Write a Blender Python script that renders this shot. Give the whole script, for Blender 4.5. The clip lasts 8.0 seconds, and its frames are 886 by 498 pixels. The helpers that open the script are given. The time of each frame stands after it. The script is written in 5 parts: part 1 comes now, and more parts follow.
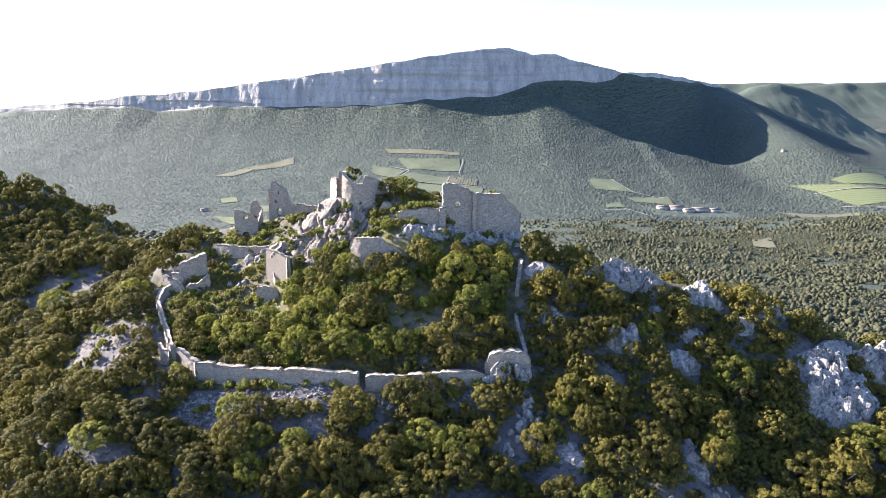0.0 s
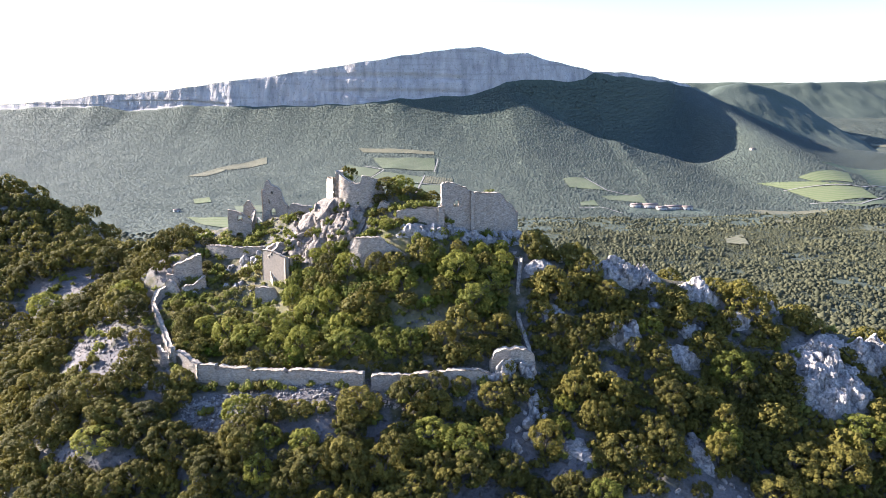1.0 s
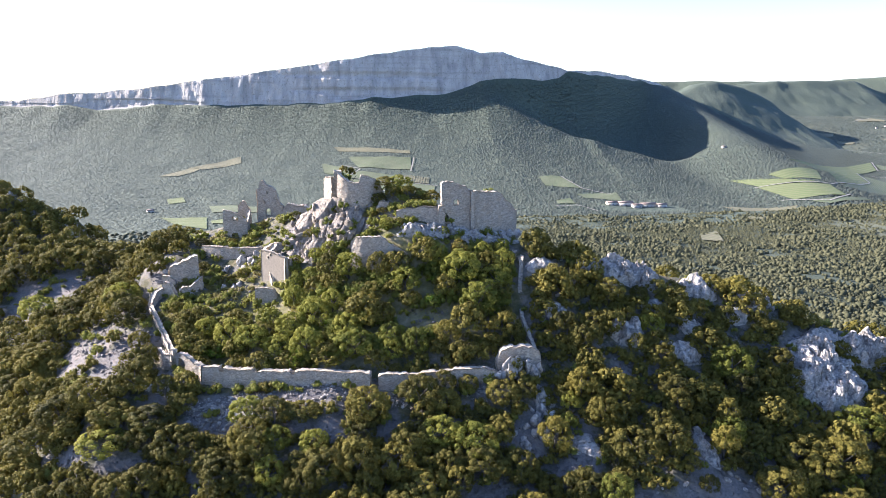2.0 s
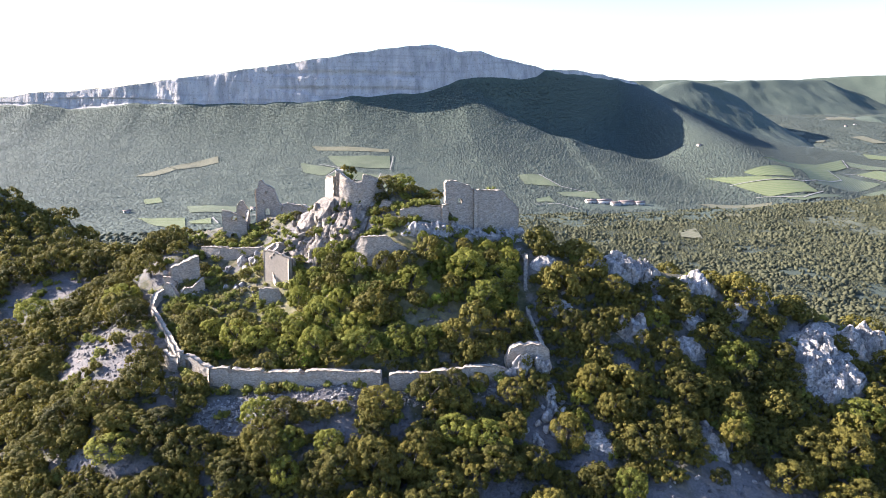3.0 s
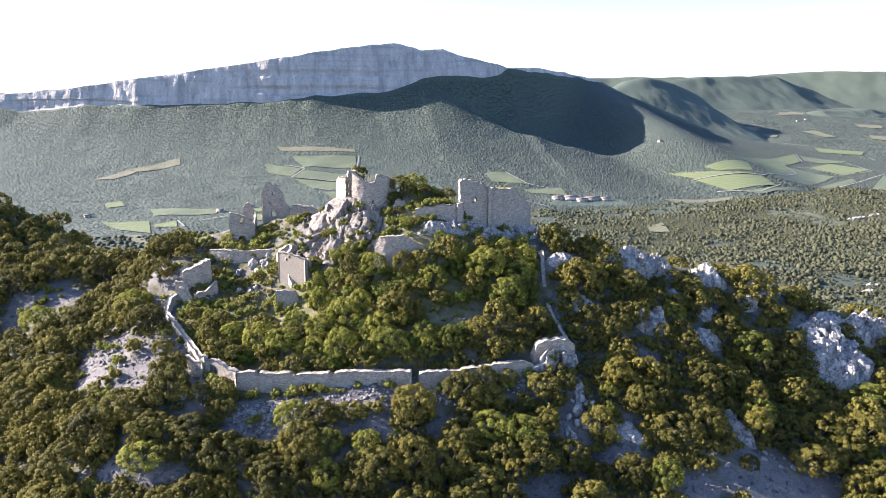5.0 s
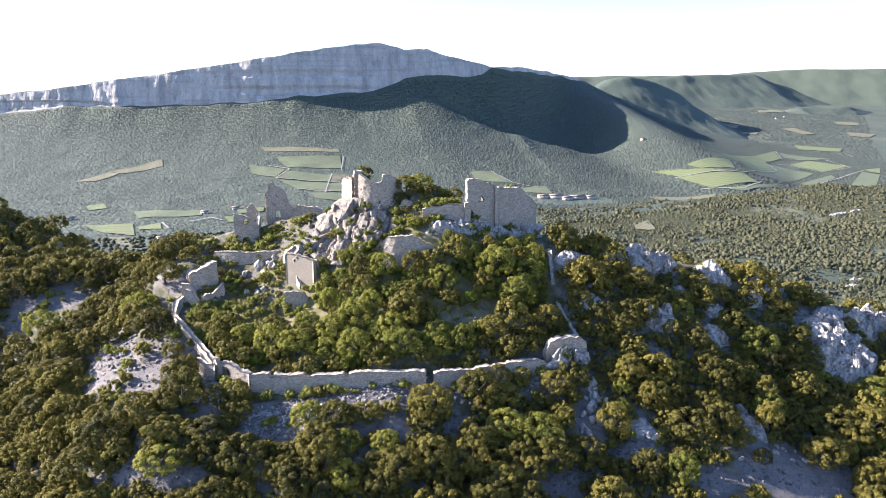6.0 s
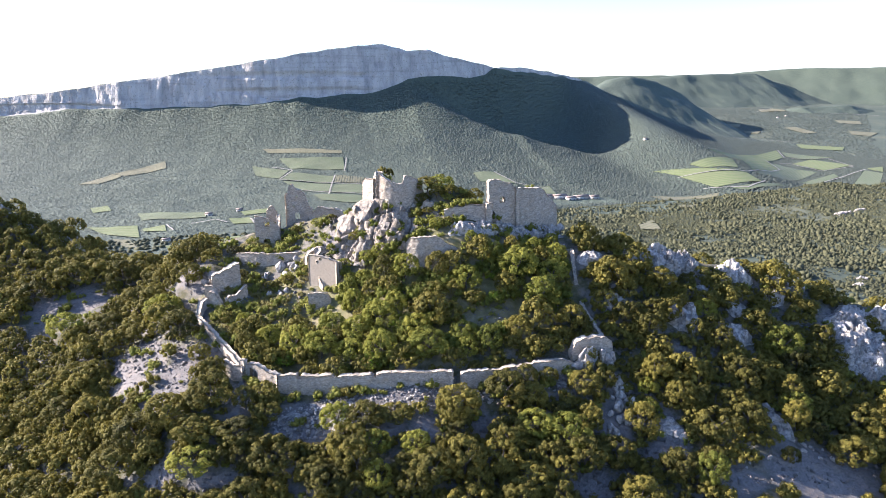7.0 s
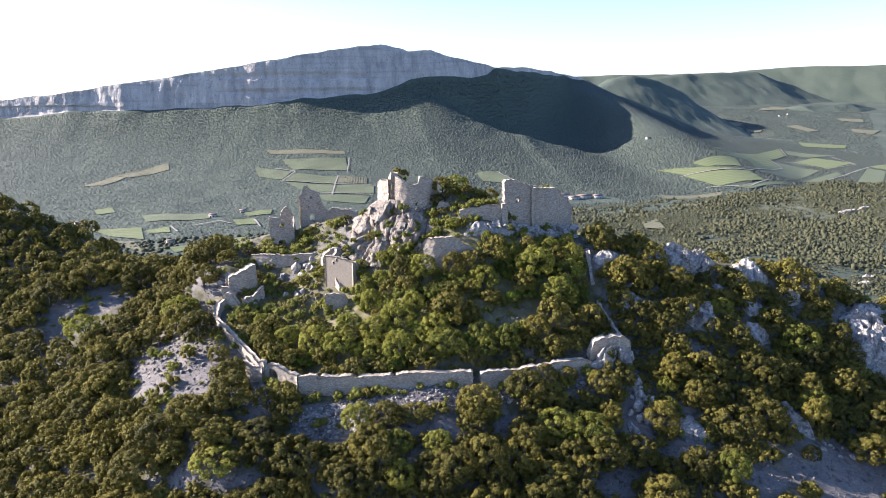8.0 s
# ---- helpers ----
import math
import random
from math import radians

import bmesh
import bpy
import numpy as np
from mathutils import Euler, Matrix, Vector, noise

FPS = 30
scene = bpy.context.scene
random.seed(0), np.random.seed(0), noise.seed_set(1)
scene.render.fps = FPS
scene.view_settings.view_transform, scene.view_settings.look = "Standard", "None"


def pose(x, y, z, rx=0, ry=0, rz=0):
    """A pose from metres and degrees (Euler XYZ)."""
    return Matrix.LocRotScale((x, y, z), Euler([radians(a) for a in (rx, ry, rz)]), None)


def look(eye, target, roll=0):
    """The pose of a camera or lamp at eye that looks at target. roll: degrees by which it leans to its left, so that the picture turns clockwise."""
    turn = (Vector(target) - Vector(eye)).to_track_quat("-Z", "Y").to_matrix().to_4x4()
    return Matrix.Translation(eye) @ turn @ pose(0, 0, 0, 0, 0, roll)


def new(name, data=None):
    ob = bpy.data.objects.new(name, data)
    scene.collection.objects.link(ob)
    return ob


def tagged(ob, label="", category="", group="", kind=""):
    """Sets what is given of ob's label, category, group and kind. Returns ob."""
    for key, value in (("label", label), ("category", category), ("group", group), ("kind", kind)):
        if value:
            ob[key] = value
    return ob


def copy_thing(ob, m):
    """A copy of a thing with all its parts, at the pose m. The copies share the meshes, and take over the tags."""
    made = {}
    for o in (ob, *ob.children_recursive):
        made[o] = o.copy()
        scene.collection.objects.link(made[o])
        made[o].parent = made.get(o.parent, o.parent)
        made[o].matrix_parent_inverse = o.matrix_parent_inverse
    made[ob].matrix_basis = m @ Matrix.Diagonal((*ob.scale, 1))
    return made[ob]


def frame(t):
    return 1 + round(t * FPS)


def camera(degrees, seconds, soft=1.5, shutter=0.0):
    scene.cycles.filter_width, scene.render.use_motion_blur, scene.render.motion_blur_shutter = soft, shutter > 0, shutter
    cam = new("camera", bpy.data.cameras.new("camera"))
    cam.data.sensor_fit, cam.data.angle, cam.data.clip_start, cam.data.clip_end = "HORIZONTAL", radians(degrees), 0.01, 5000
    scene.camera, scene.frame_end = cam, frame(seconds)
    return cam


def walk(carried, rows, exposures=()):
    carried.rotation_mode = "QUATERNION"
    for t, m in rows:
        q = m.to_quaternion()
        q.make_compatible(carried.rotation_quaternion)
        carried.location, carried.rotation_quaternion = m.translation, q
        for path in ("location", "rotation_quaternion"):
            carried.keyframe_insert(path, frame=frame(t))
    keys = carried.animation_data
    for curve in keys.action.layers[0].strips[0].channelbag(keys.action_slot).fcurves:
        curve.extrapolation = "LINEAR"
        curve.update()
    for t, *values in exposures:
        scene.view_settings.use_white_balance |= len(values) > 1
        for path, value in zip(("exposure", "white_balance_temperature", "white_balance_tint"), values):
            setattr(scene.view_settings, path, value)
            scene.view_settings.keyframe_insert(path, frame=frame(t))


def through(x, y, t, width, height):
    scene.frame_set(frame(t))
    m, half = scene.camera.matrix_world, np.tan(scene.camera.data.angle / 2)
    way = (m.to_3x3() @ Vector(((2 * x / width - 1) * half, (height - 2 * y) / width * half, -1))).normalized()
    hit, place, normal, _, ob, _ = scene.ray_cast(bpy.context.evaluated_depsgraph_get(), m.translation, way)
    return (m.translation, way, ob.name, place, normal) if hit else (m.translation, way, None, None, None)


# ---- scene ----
cam = camera(64.2, 8.0, soft=0.9)
PATH = [
    (0, (-0.097, 1.01, 99.418), (-0.089, 2.964, 98.991), 0.8),
    (0.5, (-2.753, 0.861, 99.423), (-2.707, 2.814, 98.995), 0.8),
    (1, (-5.457, 0.691, 99.405), (-5.372, 2.642, 98.977), 0.8),
    (1.5, (-8.132, 0.651, 99.442), (-8.01, 2.6, 99.013), 0.8),
    (3, (-16.384, 0.828, 99.453), (-16.161, 2.768, 99.02), 0.8),
    (3.5, (-19.19, 0.985, 99.464), (-18.942, 2.921, 99.031), 0.8),
    (4, (-22.087, 1.218, 99.53), (-21.819, 3.152, 99.095), 0.7),
    (4.5, (-24.716, 1.373, 99.524), (-24.428, 3.303, 99.089), 0.5),
    (5.75, (-31.25, 2.03, 99.58), (-30.874, 3.945, 99.143), 0.17),
    (6, (-32.492, 2.19, 99.593), (-32.116, 4.105, 99.156), 0.1),
    (6.5, (-34.744, 2.466, 99.625), (-34.369, 4.381, 99.189), -0.0),
    (7, (-36.792, 2.675, 99.676), (-36.419, 4.591, 99.241), -0.2),
    (7.5, (-38.458, 2.843, 99.71), (-38.086, 4.76, 99.276), -0.3),
    (8, (-39.775, 2.925, 99.826), (-39.406, 4.843, 99.391), -0.5),
]
EXPOSURES = [(0, 2.3, 5200, 23), (7.5, 2.3, 5200, 23), (7.8, 2.1, 5200, 23), (8, 2.0, 5200, 23)]
walk(cam, [(t, look(eye, target, roll)) for t, eye, target, roll in PATH], EXPOSURES)

# ---- daylight: a low evening sun beyond the ruin, to the west, and a clear pale sky ----
SUN_AZ, SUN_EL = -67.0, 23.5          # degrees from +y towards +x, and above the horizon
world = bpy.data.worlds.new("sky")
scene.world = world
world.use_nodes = True
wn, wl = world.node_tree.nodes, world.node_tree.links
sky = wn.new("ShaderNodeTexSky")
sky.sky_type, sky.sun_disc = "NISHITA", False
sky.sun_elevation, sky.sun_rotation = radians(SUN_EL), radians(SUN_AZ)
sky.air_density, sky.dust_density, sky.ozone_density, sky.altitude = 1.0, 1.0, 1.0, 400
wl.new(sky.outputs["Color"], wn["Background"].inputs["Color"])
wn["Background"].inputs["Strength"].default_value = 0.068
sun_way = Vector((math.sin(radians(SUN_AZ)) * math.cos(radians(SUN_EL)), math.cos(radians(SUN_AZ)) * math.cos(radians(SUN_EL)), math.sin(radians(SUN_EL))))
sun = new("sun", bpy.data.lights.new("sun", "SUN"))
sun.data.energy, sun.data.angle, sun.data.color = 5.0, radians(0.53), (1.0, 0.83, 0.58)
sun.matrix_world = look(sun_way * 300, (0, 0, 0))


# ---- arithmetic ----
rng = np.random.default_rng(7)


def lattice(ix, iy, iz, seed):
    h = (ix.astype(np.int64) * 374761393 + iy.astype(np.int64) * 668265263 + iz.astype(np.int64) * 2147483647 + seed * 974634777) & 0xFFFFFFFF
    h = ((h ^ (h >> 13)) * 1274126177) & 0xFFFFFFFF
    h = ((h ^ (h >> 15)) * 2246822519) & 0xFFFFFFFF
    return ((h ^ (h >> 16)) & 0xFFFF) / 65535.0


def value_noise(x, y, z=0.0, seed=0):
    """Smooth noise from -1 to 1 on arrays."""
    x, y, z = np.broadcast_arrays(np.asarray(x, float), np.asarray(y, float), np.asarray(z, float))
    x0, y0, z0 = np.floor(x), np.floor(y), np.floor(z)
    u, v, w = x - x0, y - y0, z - z0
    u, v, w = u * u * (3 - 2 * u), v * v * (3 - 2 * v), w * w * (3 - 2 * w)
    total = 0.0
    for a in (0, 1):
        for b in (0, 1):
            for c in (0, 1):
                total = total + lattice(x0 + a, y0 + b, z0 + c, seed) * (u if a else 1 - u) * (v if b else 1 - v) * (w if c else 1 - w)
    return total * 2 - 1


def fbm(x, y, z=0.0, seed=0, octaves=4):
    total, amp = 0.0, 0.55
    for k in range(octaves):
        total = total + amp * value_noise(np.asarray(x) * 2**k, np.asarray(y) * 2**k, np.asarray(z) * 2**k, seed + 17 * k)
        amp *= 0.5
    return total


def ramp(x, lo, hi):
    t = np.clip((np.asarray(x, float) - lo) / (hi - lo), 0, 1)
    return t * t * (3 - 2 * t)


# ---- meshes from arrays ----
def mesh_of(name, verts, faces, material, smooth=False):
    """One mesh from an (n, 3) array and an (m, 3) or (m, 4) array, or a list of such."""
    groups = [np.asarray(f, np.int32) for f in (faces if isinstance(faces, list) else [faces]) if len(f)]
    me = bpy.data.meshes.new(name)
    verts = np.asarray(verts, np.float32)
    loops = np.concatenate([g.ravel() for g in groups])
    sizes = np.concatenate([np.full(len(g), g.shape[1], np.int32) for g in groups])
    starts = np.concatenate([[0], np.cumsum(sizes)[:-1]]).astype(np.int32)
    me.vertices.add(len(verts))
    me.vertices.foreach_set("co", verts.ravel())
    me.loops.add(len(loops))
    me.loops.foreach_set("vertex_index", loops)
    me.polygons.add(len(sizes))
    me.polygons.foreach_set("loop_start", starts)
    if smooth:
        me.polygons.foreach_set("use_smooth", np.ones(len(sizes), bool))
    me.materials.append(material)
    me.update(calc_edges=True)
    me.validate()
    return me


def thing(name, label, category, group="", kind="", at=None, data=None):
    ob = new(name, data)
    if at is not None:
        ob.matrix_basis = at
    return tagged(ob, label, category, group, kind)


def part(name, me, parent, label=""):
    ob = new(name, me)
    ob.parent = parent
    return tagged(ob, label) if label else ob


def grid_faces(nu, nv):
    """Quads of a grid of nu x nv points, index u * nv + v."""
    u, v = np.meshgrid(np.arange(nu - 1), np.arange(nv - 1), indexing="ij")
    a = (u * nv + v).ravel()
    return np.stack([a, a + nv, a + nv + 1, a + 1], 1)


def ball(level):
    bm = bmesh.new()
    bmesh.ops.create_icosphere(bm, subdivisions=level, radius=1)
    v = np.array([p.co[:] for p in bm.verts])
    f = np.array([[p.index for p in q.verts] for q in bm.faces])
    bm.free()
    return v, f


BALL1, BALL3 = ball(1), ball(3)


# ---- materials ----
def material(name, rough=0.9):
    m = bpy.data.materials.new(name)
    m.use_nodes = True
    n, l = m.node_tree.nodes, m.node_tree.links
    b = n["Principled BSDF"]
    b.inputs["Roughness"].default_value = rough
    b.inputs["Specular IOR Level"].default_value = 0.25
    return m, n, l, b


def noise_node(n, l, scale, detail=4.0, rough=0.6, space="Position", stretch=None):
    tex = n.new("ShaderNodeTexNoise")
    tex.inputs["Scale"].default_value, tex.inputs["Detail"].default_value, tex.inputs["Roughness"].default_value = scale, detail, rough
    geo = n.new("ShaderNodeNewGeometry") if space == "Position" else n.new("ShaderNodeTexCoord")
    source = geo.outputs[space]
    if stretch:
        mp = n.new("ShaderNodeMapping")
        mp.inputs["Scale"].default_value = stretch
        l.new(source, mp.inputs["Vector"])
        source = mp.outputs["Vector"]
    l.new(source, tex.inputs["Vector"])
    return tex.outputs["Fac"]


def ramp_node(n, l, fac, stops):
    r = n.new("ShaderNodeValToRGB")
    while len(r.color_ramp.elements) < len(stops):
        r.color_ramp.elements.new(0.5)
    for e, (p, c) in zip(r.color_ramp.elements, stops):
        e.position, e.color = p, (*c, 1)
    l.new(fac, r.inputs["Fac"])
    return r.outputs["Color"]


def mix_node(n, l, fac, a, b, kind="MIX"):
    m = n.new("ShaderNodeMix")
    m.data_type, m.blend_type = "RGBA", kind
    for socket, value in ((m.inputs["Factor"], fac), (m.inputs["A"], a), (m.inputs["B"], b)):
        if isinstance(value, (int, float)):
            socket.default_value = value
        elif isinstance(value, tuple):
            socket.default_value = (*value, 1)
        else:
            l.new(value, socket)
    return m.outputs["Result"]


def bump_node(n, l, height, b, strength, distance):
    bp = n.new("ShaderNodeBump")
    bp.inputs["Strength"].default_value, bp.inputs["Distance"].default_value = strength, distance
    l.new(height, bp.inputs["Height"])
    l.new(bp.outputs["Normal"], b.inputs["Normal"])
    return bp


def fac_ramp(n, l, fac, lo, hi):
    m = n.new("ShaderNodeMapRange")
    m.inputs["From Min"].default_value, m.inputs["From Max"].default_value = lo, hi
    l.new(fac, m.inputs["Value"])
    return m.outputs["Result"]


def attribute(n, name):
    a = n.new("ShaderNodeAttribute")
    a.attribute_name = name
    return a.outputs["Fac"]


def rock_material(name, light, dark, scale=1.0, stretch=(1, 1, 0.35), dirt=0.55, crack_depth=0.5):
    m, n, l, b = material(name, 0.9)
    coarse = noise_node(n, l, 0.22 * scale, 5, 0.62, stretch=stretch)
    fine = noise_node(n, l, 1.9 * scale, 6, 0.7)
    c = ramp_node(n, l, coarse, [(0.3, dark), (0.5, tuple((p + q) / 2 for p, q in zip(light, dark))), (0.66, light)])
    c = mix_node(n, l, fac_ramp(n, l, fine, 0.42, 0.62), mix_node(n, l, dirt, c, (0.1, 0.098, 0.095)), c)
    warm = noise_node(n, l, 0.6 * scale, 3, 0.5)
    c = mix_node(n, l, fac_ramp(n, l, warm, 0.55, 0.75), c, mix_node(n, l, 0.35, c, (0.36, 0.26, 0.16)))
    # fissures: thin broken lines where a warped noise crosses its middle
    seam = noise_node(n, l, 0.75 * scale, 4, 0.55, stretch=(1, 1, 0.4))
    off = n.new("ShaderNodeMath")
    off.operation = "SUBTRACT"
    off.inputs[1].default_value = 0.5
    l.new(seam, off.inputs[0])
    size = n.new("ShaderNodeMath")
    size.operation = "ABSOLUTE"
    l.new(off.outputs["Value"], size.inputs[0])
    gap = fac_ramp(n, l, size.outputs["Value"], 0.0, 0.018)
    c = mix_node(n, l, gap, mix_node(n, l, crack_depth, c, (0.07, 0.068, 0.065)), c)
    l.new(c, b.inputs["Base Color"])
    total = n.new("ShaderNodeMath")
    total.operation = "ADD"
    l.new(fine, total.inputs[0])
    l.new(gap, total.inputs[1])
    bump_node(n, l, total.outputs["Value"], b, min(1.0, 0.1 + 1.6 * dirt), 0.3 / scale**0.6)
    return m


def cliff_material():
    """A far limestone wall: streaks down it that paint shade between its flutes, beds along it, and bushes on its
    ledges.
    """
    m, n, l, b = material("cliff_limestone", 0.92)
    streak = noise_node(n, l, 0.06, 5, 0.65, stretch=(1, 1, 0.16))
    bed = noise_node(n, l, 0.05, 4, 0.55, stretch=(0.12, 0.12, 1.6))
    fine = noise_node(n, l, 0.25, 5, 0.7)
    # light and dark of the fluting, put into the base colour
    c = ramp_node(n, l, streak, [(0.32, (0.27, 0.255, 0.24)), (0.5, (0.4, 0.372, 0.34)), (0.68, (0.5, 0.465, 0.42))])
    c = mix_node(n, l, fac_ramp(n, l, bed, 0.52, 0.66), c, mix_node(n, l, 0.5, c, (0.22, 0.21, 0.19)))
    c = mix_node(n, l, fac_ramp(n, l, fine, 0.56, 0.66), c, mix_node(n, l, 0.55, c, (0.1, 0.115, 0.075)))
    l.new(c, b.inputs["Base Color"])
    bump_node(n, l, streak, b, 0.9, 4.0)
    return m


def masonry_material():
    m, n, l, b = material("rubble_masonry", 0.92)
    geo = n.new("ShaderNodeNewGeometry")
    stones = n.new("ShaderNodeTexVoronoi")
    stones.inputs["Scale"].default_value = 3.4
    mp = n.new("ShaderNodeMapping")
    mp.inputs["Scale"].default_value = (1, 1, 1.7)
    l.new(geo.outputs["Position"], mp.inputs["Vector"])
    l.new(mp.outputs["Vector"], stones.inputs["Vector"])
    tone = n.new("ShaderNodeSeparateColor")
    l.new(stones.outputs["Color"], tone.inputs["Color"])
    c = ramp_node(n, l, tone.outputs["Red"], [(0.0, (0.245, 0.21, 0.165)), (0.35, (0.34, 0.293, 0.232)), (0.7, (0.385, 0.334, 0.265)), (1.0, (0.47, 0.41, 0.33))])
    stain = noise_node(n, l, 0.7, 7, 0.72, stretch=(1, 1, 0.45))
    c = mix_node(n, l, fac_ramp(n, l, stain, 0.52, 0.85), c, mix_node(n, l, 0.4, c, (0.19, 0.18, 0.17)))
    ochre = noise_node(n, l, 0.8, 4, 0.6)
    c = mix_node(n, l, fac_ramp(n, l, ochre, 0.5, 0.75), c, mix_node(n, l, 0.35, c, (0.42, 0.31, 0.19)))
    speck = noise_node(n, l, 2.2, 5, 0.75)
    c = mix_node(n, l, fac_ramp(n, l, speck, 0.52, 0.64), c, mix_node(n, l, 0.42, c, (0.12, 0.11, 0.095)))
    l.new(c, b.inputs["Base Color"])
    joint = n.new("ShaderNodeTexVoronoi")
    joint.feature = "DISTANCE_TO_EDGE"
    joint.inputs["Scale"].default_value = 3.4
    l.new(mp.outputs["Vector"], joint.inputs["Vector"])
    grain = noise_node(n, l, 4.0, 5, 0.7)
    add = n.new("ShaderNodeMath")
    add.operation = "MULTIPLY_ADD"
    l.new(grain, add.inputs[0])
    add.inputs[1].default_value = 0.7
    l.new(fac_ramp(n, l, joint.outputs["Distance"], 0.0, 0.12), add.inputs[2])
    bump_node(n, l, add.outputs["Value"], b, 0.5, 0.08)
    return m


def leaf_material(name, dark, mid, light, through=0.25, islands=0.32):
    """Small hard leaves: tone by tree and by leaf spray."""
    m, n, l, b = material(name, 0.75)
    info, geo = n.new("ShaderNodeObjectInfo"), n.new("ShaderNodeNewGeometry")
    patch = noise_node(n, l, 0.16, 3, 0.6)
    blend = n.new("ShaderNodeMath")
    blend.operation = "MULTIPLY_ADD"
    l.new(geo.outputs["Random Per Island"], blend.inputs[0])
    blend.inputs[1].default_value = islands
    half = n.new("ShaderNodeMath")
    half.operation = "MULTIPLY_ADD"
    l.new(info.outputs["Random"], half.inputs[0])
    half.inputs[1].default_value = 0.55
    l.new(fac_ramp(n, l, patch, 0.33, 1.15), half.inputs[2])
    l.new(half.outputs["Value"], blend.inputs[2])
    c = ramp_node(n, l, blend.outputs["Value"], [(0.1, dark), (0.5, mid), (0.95, light)])
    l.new(c, b.inputs["Base Color"])
    b.inputs["Specular IOR Level"].default_value = 0.12
    t = n.new("ShaderNodeBsdfTranslucent")
    l.new(c, t.inputs["Color"])
    mx = n.new("ShaderNodeMixShader")
    mx.inputs["Fac"].default_value = through
    l.new(b.outputs["BSDF"], mx.inputs[1])
    l.new(t.outputs["BSDF"], mx.inputs[2])
    l.new(mx.outputs["Shader"], n["Material Output"].inputs["Surface"])
    return m


def ground_material():
    """Stony garrigue near by, scree where the attribute 'bare' says so, and dry meadow and scrub in the valley."""
    m, n, l, b = material("stony_ground", 0.95)
    coarse, fine, mid = noise_node(n, l, 0.12, 5, 0.6), noise_node(n, l, 2.6, 6, 0.75), noise_node(n, l, 0.5, 5, 0.65)
    scree = ramp_node(n, l, fine, [(0.34, (0.1, 0.092, 0.085)), (0.5, (0.15, 0.138, 0.127)), (0.64, (0.205, 0.188, 0.172))])
    scree = mix_node(n, l, fac_ramp(n, l, mid, 0.5, 0.75), scree, mix_node(n, l, 0.45, scree, (0.34, 0.27, 0.2)))
    litter = ramp_node(n, l, mid, [(0.3, (0.035, 0.038, 0.018)), (0.52, (0.075, 0.073, 0.034)), (0.68, (0.16, 0.13, 0.075))])
    stony = fac_ramp(n, l, noise_node(n, l, 0.33, 6, 0.7), 0.44, 0.56)
    c = mix_node(n, l, stony, litter, mix_node(n, l, 0.75, litter, scree))
    c = mix_node(n, l, attribute(n, "bare"), c, scree)
    c = mix_node(n, l, attribute(n, "grass"), c, ramp_node(n, l, mid, [(0.3, (0.08, 0.084, 0.028)), (0.5, (0.155, 0.14, 0.052)), (0.7, (0.26, 0.22, 0.125))]))
    vale = ramp_node(n, l, noise_node(n, l, 0.006, 6, 0.65), [(0.36, (0.052, 0.066, 0.046)), (0.52, (0.066, 0.08, 0.056)), (0.7, (0.1, 0.105, 0.066))])
    c = mix_node(n, l, attribute(n, "vale"), c, vale)
    l.new(c, b.inputs["Base Color"])
    bump_node(n, l, fine, b, 0.7, 0.16)
    return m


def field_material(name, crop, soil, rows):
    m, n, l, b = material(name, 0.9)
    tc = n.new("ShaderNodeTexCoord")
    wave = n.new("ShaderNodeTexWave")
    wave.bands_direction = "Y"
    wave.inputs["Scale"].default_value, wave.inputs["Distortion"].default_value = rows, 0.6
    l.new(tc.outputs["Object"], wave.inputs["Vector"])
    patch = noise_node(n, l, 0.02, 5, 0.6)
    fine = noise_node(n, l, 0.3, 4, 0.7)
    c = mix_node(n, l, fac_ramp(n, l, wave.outputs["Fac"], 0.1, 0.8), soil, crop)
    c = mix_node(n, l, fac_ramp(n, l, patch, 0.4, 0.75), c, mix_node(n, l, 0.5, c, soil))
    c = mix_node(n, l, fac_ramp(n, l, fine, 0.4, 0.7), c, mix_node(n, l, 0.35, c, (0.05, 0.07, 0.025)))
    l.new(c, b.inputs["Base Color"])
    bump_node(n, l, fine, b, 0.5, 0.6)
    return m


def plain_material(name, colour, other, scale, rough=0.85):
    m, n, l, b = material(name, rough)
    l.new(ramp_node(n, l, noise_node(n, l, scale, 5, 0.65), [(0.35, colour), (0.65, other)]), b.inputs["Base Color"])
    bump_node(n, l, noise_node(n, l, scale * 6, 3, 0.6), b, 0.3, 0.05)
    return m


def canopy_material(name, dark, light):
    """Unbroken woodland seen from far off."""
    m, n, l, b = material(name, 0.9)
    fine, wide = noise_node(n, l, 0.16, 4, 0.6), noise_node(n, l, 0.012, 5, 0.6)
    c = ramp_node(n, l, fine, [(0.38, dark), (0.62, light)])
    c = mix_node(n, l, fac_ramp(n, l, wide, 0.45, 0.7), c, mix_node(n, l, 0.4, c, light))
    l.new(c, b.inputs["Base Color"])
    bump_node(n, l, fine, b, 0.9, 3.0)
    return m


